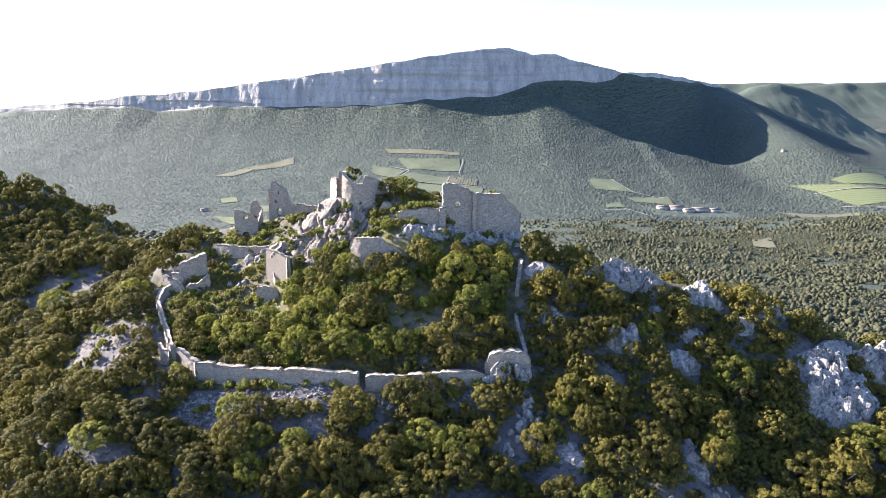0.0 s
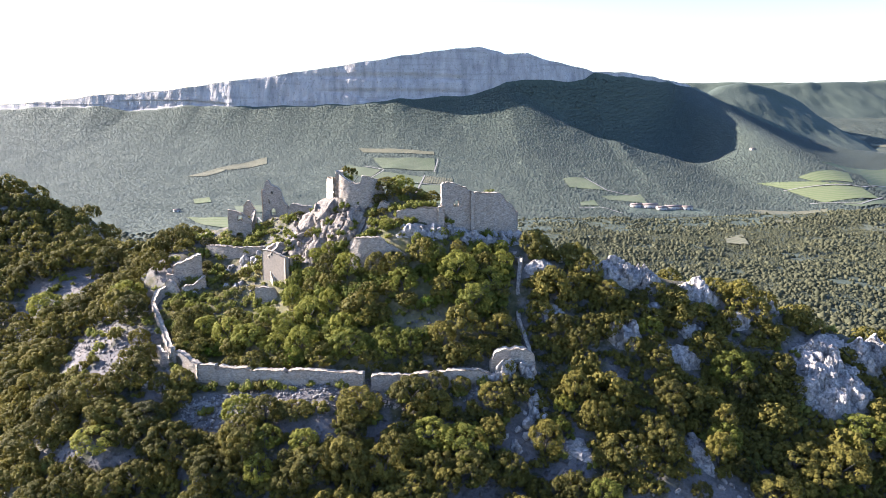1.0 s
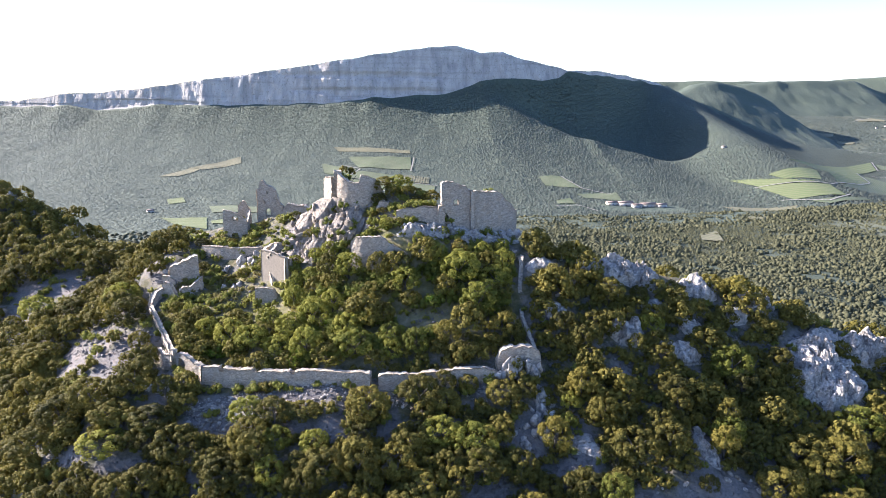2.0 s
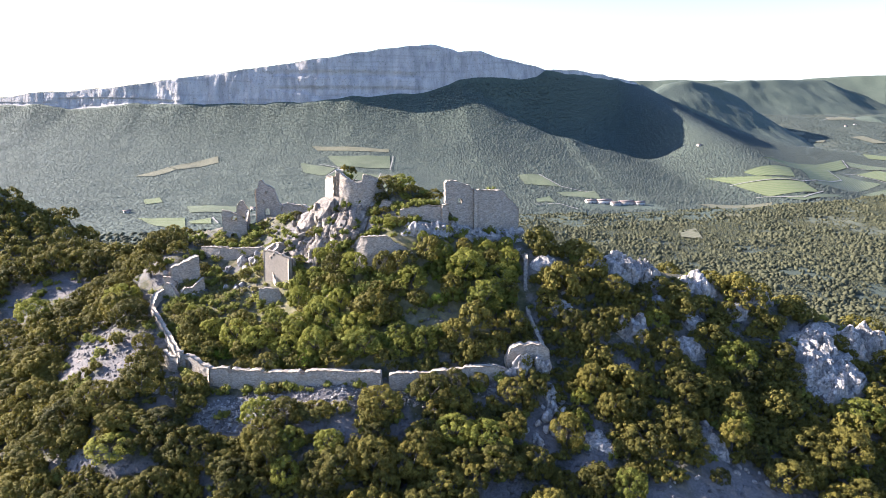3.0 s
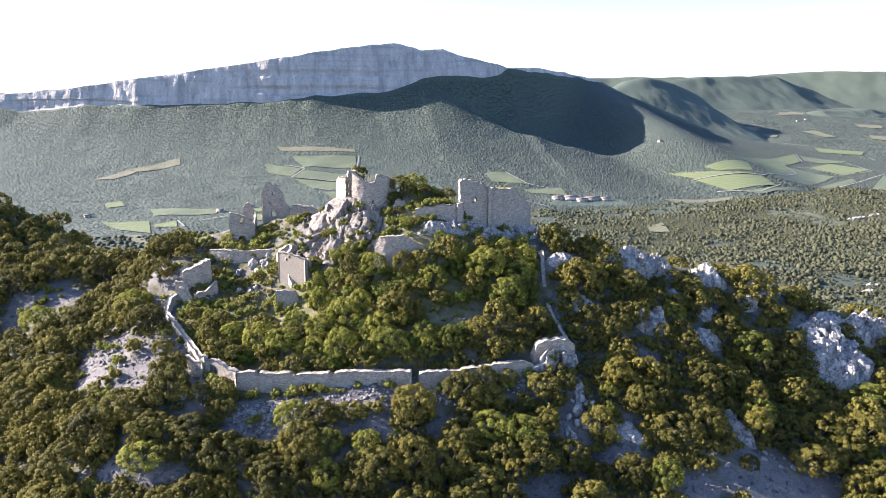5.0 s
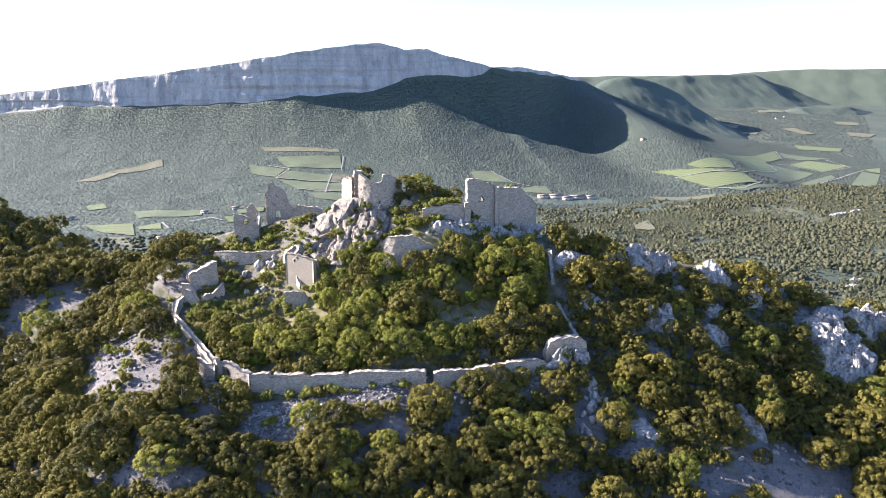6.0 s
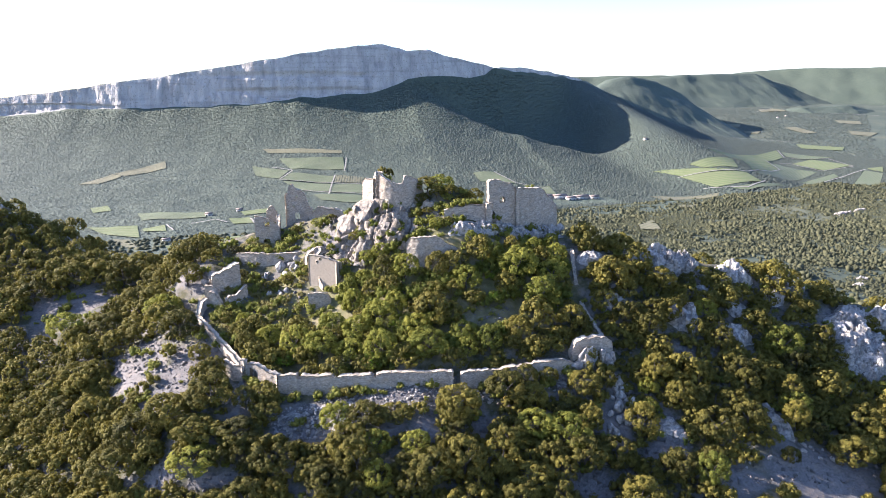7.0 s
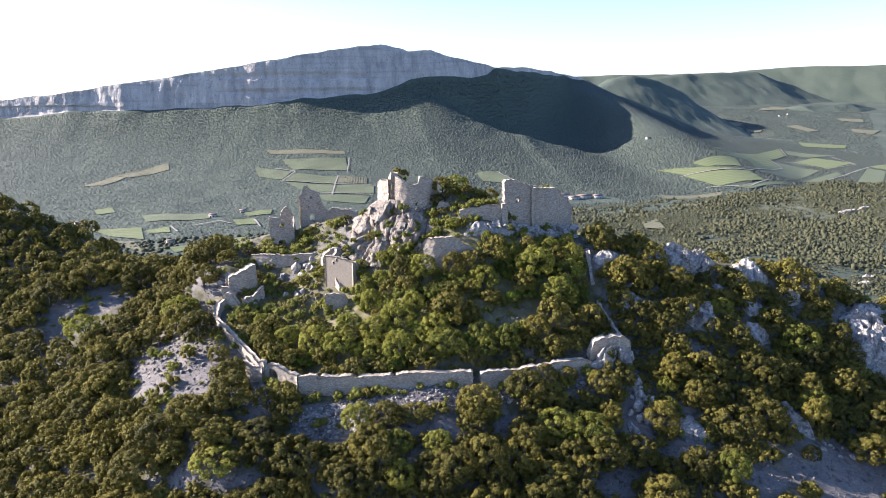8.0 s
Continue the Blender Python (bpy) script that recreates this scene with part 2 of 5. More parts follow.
LIMESTONE = rock_material("limestone", (0.55, 0.505, 0.44), (0.36, 0.335, 0.3))
CRAG_STONE = rock_material("crag_limestone", (0.4, 0.336, 0.256), (0.24, 0.207, 0.165))
CLIFF_STONE = cliff_material()
MASONRY = masonry_material()
PLASTER = plain_material("lime_plaster", (0.25, 0.212, 0.162), (0.32, 0.274, 0.21), 2.4)
GROUND = ground_material()
OAK_LEAF = leaf_material("holm_oak_leaf", (0.032, 0.034, 0.012), (0.086, 0.079, 0.017), (0.168, 0.143, 0.026), 0.3)
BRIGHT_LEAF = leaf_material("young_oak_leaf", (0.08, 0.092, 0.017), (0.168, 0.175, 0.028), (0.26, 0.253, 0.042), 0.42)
SHRUB_LEAF = leaf_material("shrub_leaf", (0.09, 0.105, 0.022), (0.165, 0.18, 0.032), (0.235, 0.235, 0.052), 0.55)
LIME_LEAF = leaf_material("lime_leaf", (0.09, 0.14, 0.016), (0.17, 0.24, 0.022), (0.25, 0.31, 0.035), 0.5)
STRAW = leaf_material("dry_grass_blade", (0.14, 0.135, 0.04), (0.22, 0.195, 0.065), (0.3, 0.26, 0.1), 0.45)
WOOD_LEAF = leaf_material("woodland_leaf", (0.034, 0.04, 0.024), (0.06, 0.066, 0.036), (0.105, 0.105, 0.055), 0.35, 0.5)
# far leaves: haze put into the colour, pale, bluish and narrow in tone
HAZY_PINE_LEAF = leaf_material("hazy_pine_leaf", (0.085, 0.105, 0.09), (0.108, 0.13, 0.11), (0.13, 0.148, 0.122), 0.5, 0.4)
BARK = plain_material("bark", (0.05, 0.043, 0.035), (0.1, 0.088, 0.072), 3.0)
RUBBLE = rock_material("rubble_stone", (0.195, 0.18, 0.166), (0.13, 0.121, 0.113), 1.5, (1, 1, 1))
VINES = field_material("vineyard", (0.07, 0.1, 0.045), (0.13, 0.135, 0.085), 0.12)
MEADOW = field_material("meadow", (0.105, 0.135, 0.05), (0.145, 0.155, 0.075), 0.03)
STUBBLE = field_material("dry_field", (0.125, 0.12, 0.07), (0.155, 0.145, 0.09), 0.05)
TRACK = plain_material("pale_gravel", (0.2, 0.19, 0.165), (0.26, 0.245, 0.21), 0.2)
RENDERED = plain_material("house_render", (0.42, 0.385, 0.33), (0.52, 0.48, 0.41), 0.3)
TILES = plain_material("terracotta_tiles", (0.2, 0.155, 0.13), (0.27, 0.21, 0.175), 0.5)
DARK_GLASS = plain_material("dark_window", (0.02, 0.022, 0.025), (0.03, 0.03, 0.035), 1.0, 0.2)

# ---- the lie of the land ----
# The crest: x, y and height of the ridge line
CREST = np.array([(-260, 225, 80), (-200, 218, 76), (-150, 212, 71), (-115, 204, 65), (-95, 188, 56.4), (-75, 180, 55.3), (-58, 171, 63.0), (-40, 168, 69), (-20, 156, 73),
                  (0, 148, 71), (14.5, 147, 69.6), (21, 138, 66.5), (35, 136, 66), (52, 135, 62.5), (60, 131.5, 60.5), (75, 127.5, 57.2), (90, 122, 52.5), (105, 116, 46.5), (140, 95, 28), (220, 60, -10)], float)
# Knolls and hollows on its slopes: x, y, breadth, height
KNOLLS = [(-70, 108, 16, 11.2), (-40, 106, 16, 4.9), (-10, 104, 16, -1.5), (20, 104, 16, -1.8), (50, 100, 16, -2.0), (75, 118, 16, -1.7), (-75, 138, 16, 10.3),
          (-50, 130, 16, 1.0), (-20, 126, 16, -2.1), (8, 124, 16, 1.7), (40, 122, 16, -0.6), (-60, 152, 12, -0.8), (-35, 148, 10, 0.6), (-8, 142, 10, 2.3),
          (18, 134, 10, 1.1), (-92, 168, 16, 5.0), (-22, 152, 8, 2.7), (55, 133, 12, 1.4), (-48, 166, 10, 1.6), (0, 90, 16, -1.4),
          (-9, 152.5, 4, 4.2), (-3, 150.5, 4, 3.8), (-125, 214, 12, 4.0), (-108, 210, 9, 4.5), (-97, 209, 6, 9.0), (-9, 141.5, 4, 2.5), (0, 142.5, 4, 1.8), (-37, 138.3, 4, -1.5), (-46, 153.5, 5, -2.4), (-54, 152, 4, 2.0), (-54, 145.5, 4, 0.2), (-43.5, 165, 2.5, -1.9), (14, 137, 6, 1.2), (-62.5, 159.5, 4.5, 3.6), (11.8, 113.4, 2.4, 2.5)]
# The cliff of the mountain beyond the valley: x, y, foot and top
CLIFF = np.array([(-3500, 3200, -60, -20), (-2600, 2700, -40, 0), (-1800, 2380, 14, 20), (-1330, 2163, 30, 38), (-1180, 2090, 42, 53), (-965, 1978, 49, 65), (-823, 1908, 55, 84), (-740, 1874, 50, 88),
                  (-586, 1814, 62, 103), (-455, 1763, 64, 121), (-346, 1730, 65, 135), (-240, 1700, 68, 152), (-137, 1670, 76, 166), (-48, 1658, 86, 181), (28, 1659, 90, 195),
                  (100, 1660, 93, 202), (150, 1661, 106, 204), (188, 1662, 118, 198), (206, 1662, 126, 191), (254, 1664, 128, 196), (303, 1674, 129, 180)], float)
CLIFF_EAST = np.array([(360, 1686, 131, 170), (396, 1695, 133, 162), (420, 1700, 148, 154), (506, 1762, 152, 158), (645, 1907, 140, 148), (821, 2150, 128, 136), (950, 2400, 118, 124), (1150, 2700, 60, 64), (1500, 3100, -40, -36)], float)
CLIFF = np.concatenate([CLIFF, CLIFF_EAST])
VALE = -85.0


def cliff_line(x, rough=1.0):
    """Where the cliff stands at x: its y, foot and top; rough: how far it winds."""
    yc, zb, zt = (np.interp(x, CLIFF[:, 0], CLIFF[:, k]) for k in (1, 2, 3))
    yc = yc + rough * (9 * fbm(x / 150, 0 * x, seed=40, octaves=2) + 4 * fbm(x / 34, 0 * x, seed=41, octaves=2))
    zt = zt + 3.0 * fbm(x / 45, 0 * x + 5, seed=42)
    return yc, np.minimum(zb + rough * 8 * fbm(x / 70, 0 * x + 9, seed=43, octaves=2), zt - 0.5), zt


def vale_height(x, y):
    """The valley floor and the wooded foot of the mountain."""
    yc, foot, _ = cliff_line(x, 0.0)
    near_cliff = np.exp(-np.maximum(yc - y, 0) / 60)
    yc, foot, _ = cliff_line(x, near_cliff)
    d = np.maximum(yc - y, 0)
    fall = 260 - 120 * ramp(x - (150 + 1.1 * d), -10, 110) * ramp(-x, -900, -650)   # a spur, with a steep combe east of it
    east = ramp(x, 570, 800)          # past the combe the ridge runs down in one long easy slope
    z = VALE + (foot - VALE) * ((1 - east) * np.exp(-d / fall) + east * np.maximum(1 - d / 1150, 0) ** 1.15)
    # a wooded shelf on the near side, and a knoll close to the castle hill
    z = z + (34 + 18 * ramp(x, 380, 800)) * ramp(y, 300, 520) * (1 - ramp(y - 0.1 * x, 800, 900)) * ramp(x + 0.25 * y, 120, 320)
    z = z + 52 * np.exp(-(((x - 340) / 95) ** 2) - ((y - 335) / 75) ** 2)
    z = z + 75 * ramp(y, 1600, 4000) * ramp(x, 300, 1300)
    level = 1 - 0.75 * ramp(x, 450, 700) * ramp(y, 950, 1150)          # the plain is flat
    return z + level * (5 * fbm(x / 160, y / 160, seed=5) + 2.0 * fbm(x / 40, y / 40, seed=6, octaves=2))


def hill_height(x, y):
    yc, zc = np.interp(x, CREST[:, 0], CREST[:, 1]), np.interp(x, CREST[:, 0], CREST[:, 2])
    d = yc - y
    z = zc - 0.5 * np.maximum(d, 0) - np.minimum(0.9 * np.maximum(-d, 0), 40 + 0.45 * np.maximum(-d, 0))
    for kx, ky, s, h in KNOLLS:
        z = z + h * np.exp(-((x - kx) ** 2 + (y - ky) ** 2) / (2 * s * s))
    # the neighbouring hill breaks off in a bluff above the saddle
    return z + 8.0 * ramp(-x, 91.2, 94.5) * np.exp(-(((x + 97) / 6.5) ** 2) - ((y - 205) / 9) ** 2)


# Bare stone and clearings: x, y, half-width, half-depth
SCREE = [(-68, 133.4, 5.5, 7.2), (-70.5, 139.5, 4.5, 4.5), (-60, 127.3, 4.2, 4), (-57.5, 132.5, 5.5, 4.5), (-63, 122.5, 4.5, 3), (-89, 168.5, 9.5, 5), (-94, 164, 4, 3), (-37.6, 111.2, 6.5, 4.8), (-28.5, 111.8, 10.3, 2.4), (-20, 111, 9, 2.4),
         (-59, 154.5, 3.2, 3.2), (-62, 160, 3, 5), (-31.8, 154, 2, 3), (-52.7, 104.5, 4.2, 1.4), (-60.5, 107.1, 2.6, 2.5), (-49.9, 114.7, 1.7, 4.6)]
SCREE += [(-20, 104.5, 3.1, 2.6), (-10.5, 105, 2, 3), (6, 111.4, 3.6, 3.6), (11.5, 102.8, 3.3, 3.4), (14, 106.5, 2, 3), (20.4, 100.2, 2.6, 3.8), (18.3, 97.5, 3.8, 1.9), (4.4, 93.6, 3.9, 2.8), (38.6, 98.5, 1.9, 5.5), (40.9, 90.8, 11, 5),
          (27, 90.5, 4, 2.8), (29.9, 113.2, 1.6, 2.7), (41.5, 117.9, 2.7, 2.5), (68, 116.5, 6.5, 8.5), (-25.6, 105.6, 2.5, 1.5), (-4.6, 125.1, 6, 1.7)]
CLEAR = [(-4.6, 125.2, 4, 1.8), (-57, 138, 4, 4), (-53, 136, 2, 4), (33, 121, 2.5, 2), (38, 134, 5, 3), (52, 134, 4, 3), (-43, 143, 5, 3), (-20, 150, 9, 6), (7, 144.5, 9, 3),
         (-40, 150, 4, 4), (-52, 150, 6, 7), (-45, 163, 8, 5), (-47, 143.5, 9, 6)]


WARD_OVAL = (-20, 131, 33, 15)


def zone(x, y, spots, soft=0.35):
    """1 inside the listed ovals, 0 outside, with a ragged rim."""
    rag = 0.3 * fbm(np.asarray(x) / 2.5, np.asarray(y) / 2.5, seed=31, octaves=3)
    out = np.zeros(np.broadcast(x, y).shape)
    for cx, cy, rx, ry in spots:
        r = np.sqrt(((x - cx) / rx) ** 2 + ((y - cy) / ry) ** 2) + rag
        out = np.maximum(out, 1 - ramp(r, 1 - soft, 1 + soft * 0.5))
    return out


def land(x, y):
    x, y = np.asarray(x, float), np.asarray(y, float)
    hill, vale = hill_height(x, y), vale_height(x, y)
    near = ramp(hill - vale, -10, 15)
    z = np.maximum(hill, vale)
    rough = 0.9 * fbm(x / 9, y / 9, seed=2, octaves=3) + 0.45 * np.abs(fbm(x / 3, y / 3, seed=3, octaves=3))
    return z + near * rough * (1 - 0.75 * zone(x, y, SCREE[:6]))


def spread(lo, hi, fine_lo, fine_hi, step, growth):
    """Coordinates, close together within the fine stretch and ever wider beyond it."""
    mid = np.arange(fine_lo, fine_hi + 1e-6, step)
    out, s, p = [], step, fine_hi
    while p < hi:
        s = min(s * growth, 110)
        p += s
        out.append(p)
    inn, s, p = [], step, fine_lo
    while p > lo:
        s = min(s * growth, 110)
        p -= s
        inn.append(p)
    return np.concatenate([inn[::-1], mid, out])


gx, gy = spread(-4600, 4600, -112, 88, 0.95, 1.06), spread(-1500, 4900, 84, 185, 0.95, 1.05)
GX, GY = np.meshgrid(gx, gy, indexing="ij")
GZ = land(GX, GY)
# under the mountain the sheet keeps below its slopes
gd = cliff_line(GX)[0] - GY
tall = np.interp(GX, CLIFF[:, 0], CLIFF[:, 2]) > -30
GZ = np.where(tall, GZ - 40 * ramp(-gd, -880, -780), GZ)
GZ = np.where(tall & (gd < 0), VALE, GZ)
ground_me = mesh_of("ground", np.stack([GX, GY, GZ], -1).reshape(-1, 3), grid_faces(len(gx), len(gy)), GROUND, True)
for name, values in (("bare", zone(GX, GY, SCREE, 0.2)), ("grass", np.maximum(zone(GX, GY, CLEAR) * 0.8, 0.75 * zone(GX, GY, [WARD_OVAL]))), ("vale", ramp(-hill_height(GX, GY) + 25, 0, 40) * (GY > 150))):
    ground_me.attributes.new(name, "FLOAT", "POINT").data.foreach_set("value", values.ravel().astype(np.float32))
thing("ground", "stony limestone hill and wooded valley floor", "ground", kind="structure", data=ground_me)


def mountain(name, line, label, step, cut, seed, front=930.0):
    """A ridge with a rock wall along its front: wooded slope, fluted cliff and plateau, each a part."""
    xs = np.arange(line[0, 0], line[-1, 0] + 1, step)
    yc, zb, zt = cliff_line(xs)
    d = np.concatenate([np.linspace(front, 40, 100), np.linspace(33, 0, 6)])
    X, D = np.meshgrid(xs, d, indexing="ij")
    Y = yc[:, None] - D
    Z = vale_height(X, Y) + 1.2 - 3.0 * ramp(D, front - 40, front)     # its lower edge dips into the valley floor
    root = thing(name, label, "mountain", kind="structure")
    part("wooded_slope", mesh_of("wooded_slope", np.stack([X, Y, Z], -1).reshape(-1, 3), grid_faces(*X.shape), SLOPE, True), root)
    v = np.linspace(-0.08, 1, cut)
    X, Vv = np.meshgrid(xs, v, indexing="ij")
    tall_ = (zt - zb)[:, None]
    Z = zb[:, None] + Vv * tall_
    west = ramp(-X, -60, 160)
    flute = (5.0 - 1.5 * west) * np.abs(fbm(X / 24, Z / 90, seed=seed + 5)) + (2.2 + 0.8 * west) * fbm(X / 11, Z / 18, seed=seed + 6) + 3.5 * ramp(value_noise(X / 300, Z / 17, 0, seed + 7), 0.1, 0.35)
    Y = yc[:, None] + (Vv * 0.22 * tall_) + flute * np.minimum(tall_ / 40, 1.2) * ramp(Vv, -0.08, 0.1)
    face = np.stack([X, Y, Z], -1)
    part("cliff", mesh_of("cliff", face.reshape(-1, 3), grid_faces(*X.shape), CLIFF_STONE, False), root, "pale grey limestone cliff band")
    back = np.array([0, 6, 14, 30, 60, 110, 180, 300, 480, 700.0])
    X, B = np.meshgrid(xs, back, indexing="ij")
    Y = face[:, -1, 1][:, None] + B
    Z = face[:, -1, 2][:, None] - 0.00035 * B**2 + 2.2 * fbm(X / 16, Y / 16, seed=seed + 8) * ramp(B, 0, 20) + 1.5 * ramp(B, 0, 8)
    part("plateau", mesh_of("plateau", np.stack([X, Y, Z], -1).reshape(-1, 3), grid_faces(*X.shape), SLOPE, True), root)
    return root


SLOPE = canopy_material("wooded_slope", (0.052, 0.068, 0.05), (0.078, 0.095, 0.068))
mountain("mountain", CLIFF, "long wooded mountain with a pale limestone cliff", 6.0, 30, 40)


def far_hill(label, line, depth, seed):
    """A distant flat-topped hill: x, y and height along its top."""
    line = np.array(line, float)
    xs = np.linspace(line[0, 0], line[-1, 0], 200)
    yc, zt = np.interp(xs, line[:, 0], line[:, 1]), np.interp(xs, line[:, 0], line[:, 2])
    zt = zt + 5 * fbm(xs / 120, 0 * xs, seed=seed)
    v = np.concatenate([np.linspace(-1, 0, 32), [0.1, 0.4, 1.0]])
    h = np.interp(v, [-1, -0.75, -0.5, -0.3, -0.16, -0.08, -0.03, 0, 0.1, 0.4, 1.0], [0, 0.13, 0.33, 0.57, 0.76, 0.87, 0.96, 1, 1.0, 0.8, 0])
    X, Vv = np.meshgrid(xs, v, indexing="ij")
    Y = yc[:, None] + Vv * depth + 40 * fbm(X / 200, Vv * 3, seed=seed + 1)
    Z = VALE - 5 + (zt[:, None] - VALE + 5) * h[None, :] + (6 * fbm(X / 110, Y / 110, seed=seed + 2) + 3 * fbm(X / 22, Y / 22, seed=seed + 3, octaves=2)) * ramp(-Vv, 0.0, 0.1)
    thing("hill", label, "hill", "distant hills", "structure", data=mesh_of("hill", np.stack([X, Y, Z], -1).reshape(-1, 3), grid_faces(*X.shape), SLOPE, True))


far_hill("low wooded spur at the end of the mountain", [(850, 2300, -60), (980, 2420, 90), (1100, 2520, 140), (1190, 2560, 152), (1320, 2600, 135), (1440, 2650, 95), (1560, 2750, 30), (1800, 2900, -80)], 700, 61)
far_hill("distant flat-topped wooded mesa", [(1900, 2950, -60), (2120, 3000, -25), (2260, 3000, 20), (2500, 3000, 30), (2640, 3000, 5), (2900, 3020, -80)], 420, 65)
far_hill("distant flat-topped wooded hill", [(1300, 3600, 20), (1700, 3650, 150), (2060, 3700, 185), (2500, 3720, 196), (2620, 3720, 150), (2900, 3750, 90), (3200, 3800, -70)], 900, 62)
far_hill("far blue ridge on the horizon", [(700, 4700, 120), (1300, 4600, 180), (1800, 4400, 190), (2500, 4050, 195), (2800, 3850, 225), (3150, 3600, 226), (3600, 3300, 215), (3900, 3000, 190)], 700, 63)

# ---- the ruin ----
def ruin_wall(pts, tops, thick, seed, holes=(), cell=0.36, rag=0.5, deep=0.9, mat=None, uneven=1.0):
    """A broken rubble wall along a line in plan. tops: (part of the way, height above sea); holes: (part of the way, middle height, width, height)."""
    r = np.random.default_rng(seed)
    pts = np.array(pts, float)
    way = np.concatenate([[0], np.cumsum(np.hypot(*np.diff(pts, axis=0).T))])
    n = max(3, int(way[-1] / cell))
    s = np.linspace(0, way[-1], n + 1)
    px, py = np.interp(s, way, pts[:, 0]), np.interp(s, way, pts[:, 1])
    tx, ty = np.gradient(px), np.gradient(py)
    size = np.hypot(tx, ty)
    nx, ny = ty / size, -tx / size
    top = np.interp(s / way[-1], *np.array(tops, float).T) + 0.8 * rag * fbm(s / 3.2, 0 * s + seed, seed=seed, octaves=2) - rag * 0.5 * r.random(n + 1) - 0.6 * rag * (value_noise(s / 1.7, 0 * s, 0, seed + 5) > 0.3)
    low = np.minimum(land(px, py) - deep, top - 0.6)
    m = max(3, int((top - low).max() / cell))
    z = low[:, None] + (top - low)[:, None] * np.linspace(0, 1, m + 1)[None, :]
    zm = (z[:-1, :-1] + z[1:, 1:]) / 2
    mid = (s[:-1] + s[1:]) / 2
    mask = np.ones((n, m), bool)
    for f, zc, w, h in holes:
        u, v = (mid[:, None] - f * way[-1]) / (w / 2), (zm - zc) / (h / 2)
        mask &= ~((np.abs(u) < 1) & (v > -1) & (v < 1) & ((v < 0.3) | (u**2 + ((v - 0.3) / 0.7) ** 2 < 1)))
    nodes = np.zeros((2, n + 1, m + 1, 3))
    for k, side in enumerate((-1, 1)):
        batter = side * (thick / 2 + 0.12 * (1 - np.linspace(0, 1, m + 1)))[None, :]
        bulge = uneven * (0.09 * fbm(s[:, None] / 1.6 + 7 * k, z / 1.6, seed=seed + 3) + r.normal(0, 0.03, (n + 1, m + 1)))
        nodes[k, ..., 0] = px[:, None] + nx[:, None] * (batter + side * bulge) + uneven * r.normal(0, 0.05, (n + 1, m + 1))
        nodes[k, ..., 1] = py[:, None] + ny[:, None] * (batter + side * bulge) + uneven * r.normal(0, 0.05, (n + 1, m + 1))
        nodes[k, ..., 2] = z + r.normal(0, 0.06, (n + 1, m + 1))
    idx = np.arange(2 * (n + 1) * (m + 1)).reshape(2, n + 1, m + 1)
    i, j = np.nonzero(mask)
    a, b = idx[0], idx[1]
    faces = [np.stack([b[i, j], b[i + 1, j], b[i + 1, j + 1], b[i, j + 1]], 1), np.stack([a[i, j], a[i, j + 1], a[i + 1, j + 1], a[i + 1, j]], 1)]
    pad = np.pad(mask, 1)
    for di, dj in ((0, 1), (0, -1), (1, 0), (-1, 0)):
        open_ = mask & ~pad[1 + di : n + 1 + di, 1 + dj : m + 1 + dj]
        i, j = np.nonzero(open_)
        if dj:
            jj = j + (dj > 0)
            q = np.stack([a[i, jj], b[i, jj], b[i + 1, jj], a[i + 1, jj]], 1)
            faces.append(q if dj < 0 else q[:, ::-1])
        else:
            ii = i + (di > 0)
            q = np.stack([a[ii, j], b[ii, j], b[ii, j + 1], a[ii, j + 1]], 1)
            faces.append(q if di > 0 else q[:, ::-1])
    faces = np.concatenate(faces)
    used, inverse = np.unique(faces, return_inverse=True)
    return mesh_of("ruin_wall", nodes.reshape(-1, 3)[used], inverse.reshape(faces.shape), mat or MASONRY)


WALL_LINES = []


def wall_part(parent, pts, tops, thick, seed, holes=(), name="wall", label="", rag=0.5, deep=0.9, mat=None, uneven=1.0):
    WALL_LINES.append(np.array(pts, float))
    return part(name, ruin_wall(pts, tops, thick, seed, holes, rag=rag, deep=deep, mat=mat, uneven=uneven), parent, label)


keep = thing("ruined_keep", "tall roofless grey stone keep wall with a broken top", "ruin")
wall_part(keep, [(0.2, 144.0), (6.5, 145.2)], [(0, 81.6), (0.06, 82.0), (0.48, 81.8), (0.56, 81.4), (0.84, 81.1), (0.88, 80.2), (0.94, 80.4), (1, 79.7)], 1.3, 11,
          [(0.5, 77.7, 0.9, 1.2), (0.13, 74.4, 1.3, 1.7)], rag=0.35, deep=1.6)
wall_part(keep, [(6.5, 145.2), (16.4, 147.4)], [(0, 79.9), (0.1, 79.8), (0.45, 79.5), (0.58, 79.7), (0.67, 79.4), (0.71, 78.3), (0.78, 77.9), (0.86, 77.2), (0.93, 76.4), (1, 75.2)], 1.25, 12, rag=0.4, deep=1.4)
wall_part(keep, [(-0.4, 143.6), (0.9, 143.7)], [(0, 77.0), (1, 77.2)], 1.9, 13, name="buttress", rag=0.2, deep=1.2)
wall_part(keep, [(6.3, 144.5), (7.2, 144.7)], [(0, 80.2), (1, 79.7)], 1.2, 14, name="buttress", rag=0.2, deep=1.2)
wall_part(keep, [(16.2, 147.6), (15.2, 151.5)], [(0, 75.4), (0.4, 75.4), (1, 74.2)], 1.1, 15, rag=0.5)
wall_part(keep, [(-8.8, 145.2), (-0.3, 144.0)], [(0, 76.0), (0.3, 76.5), (1, 77.0)], 1.4, 16, name="rampart", rag=0.35, deep=1.0)

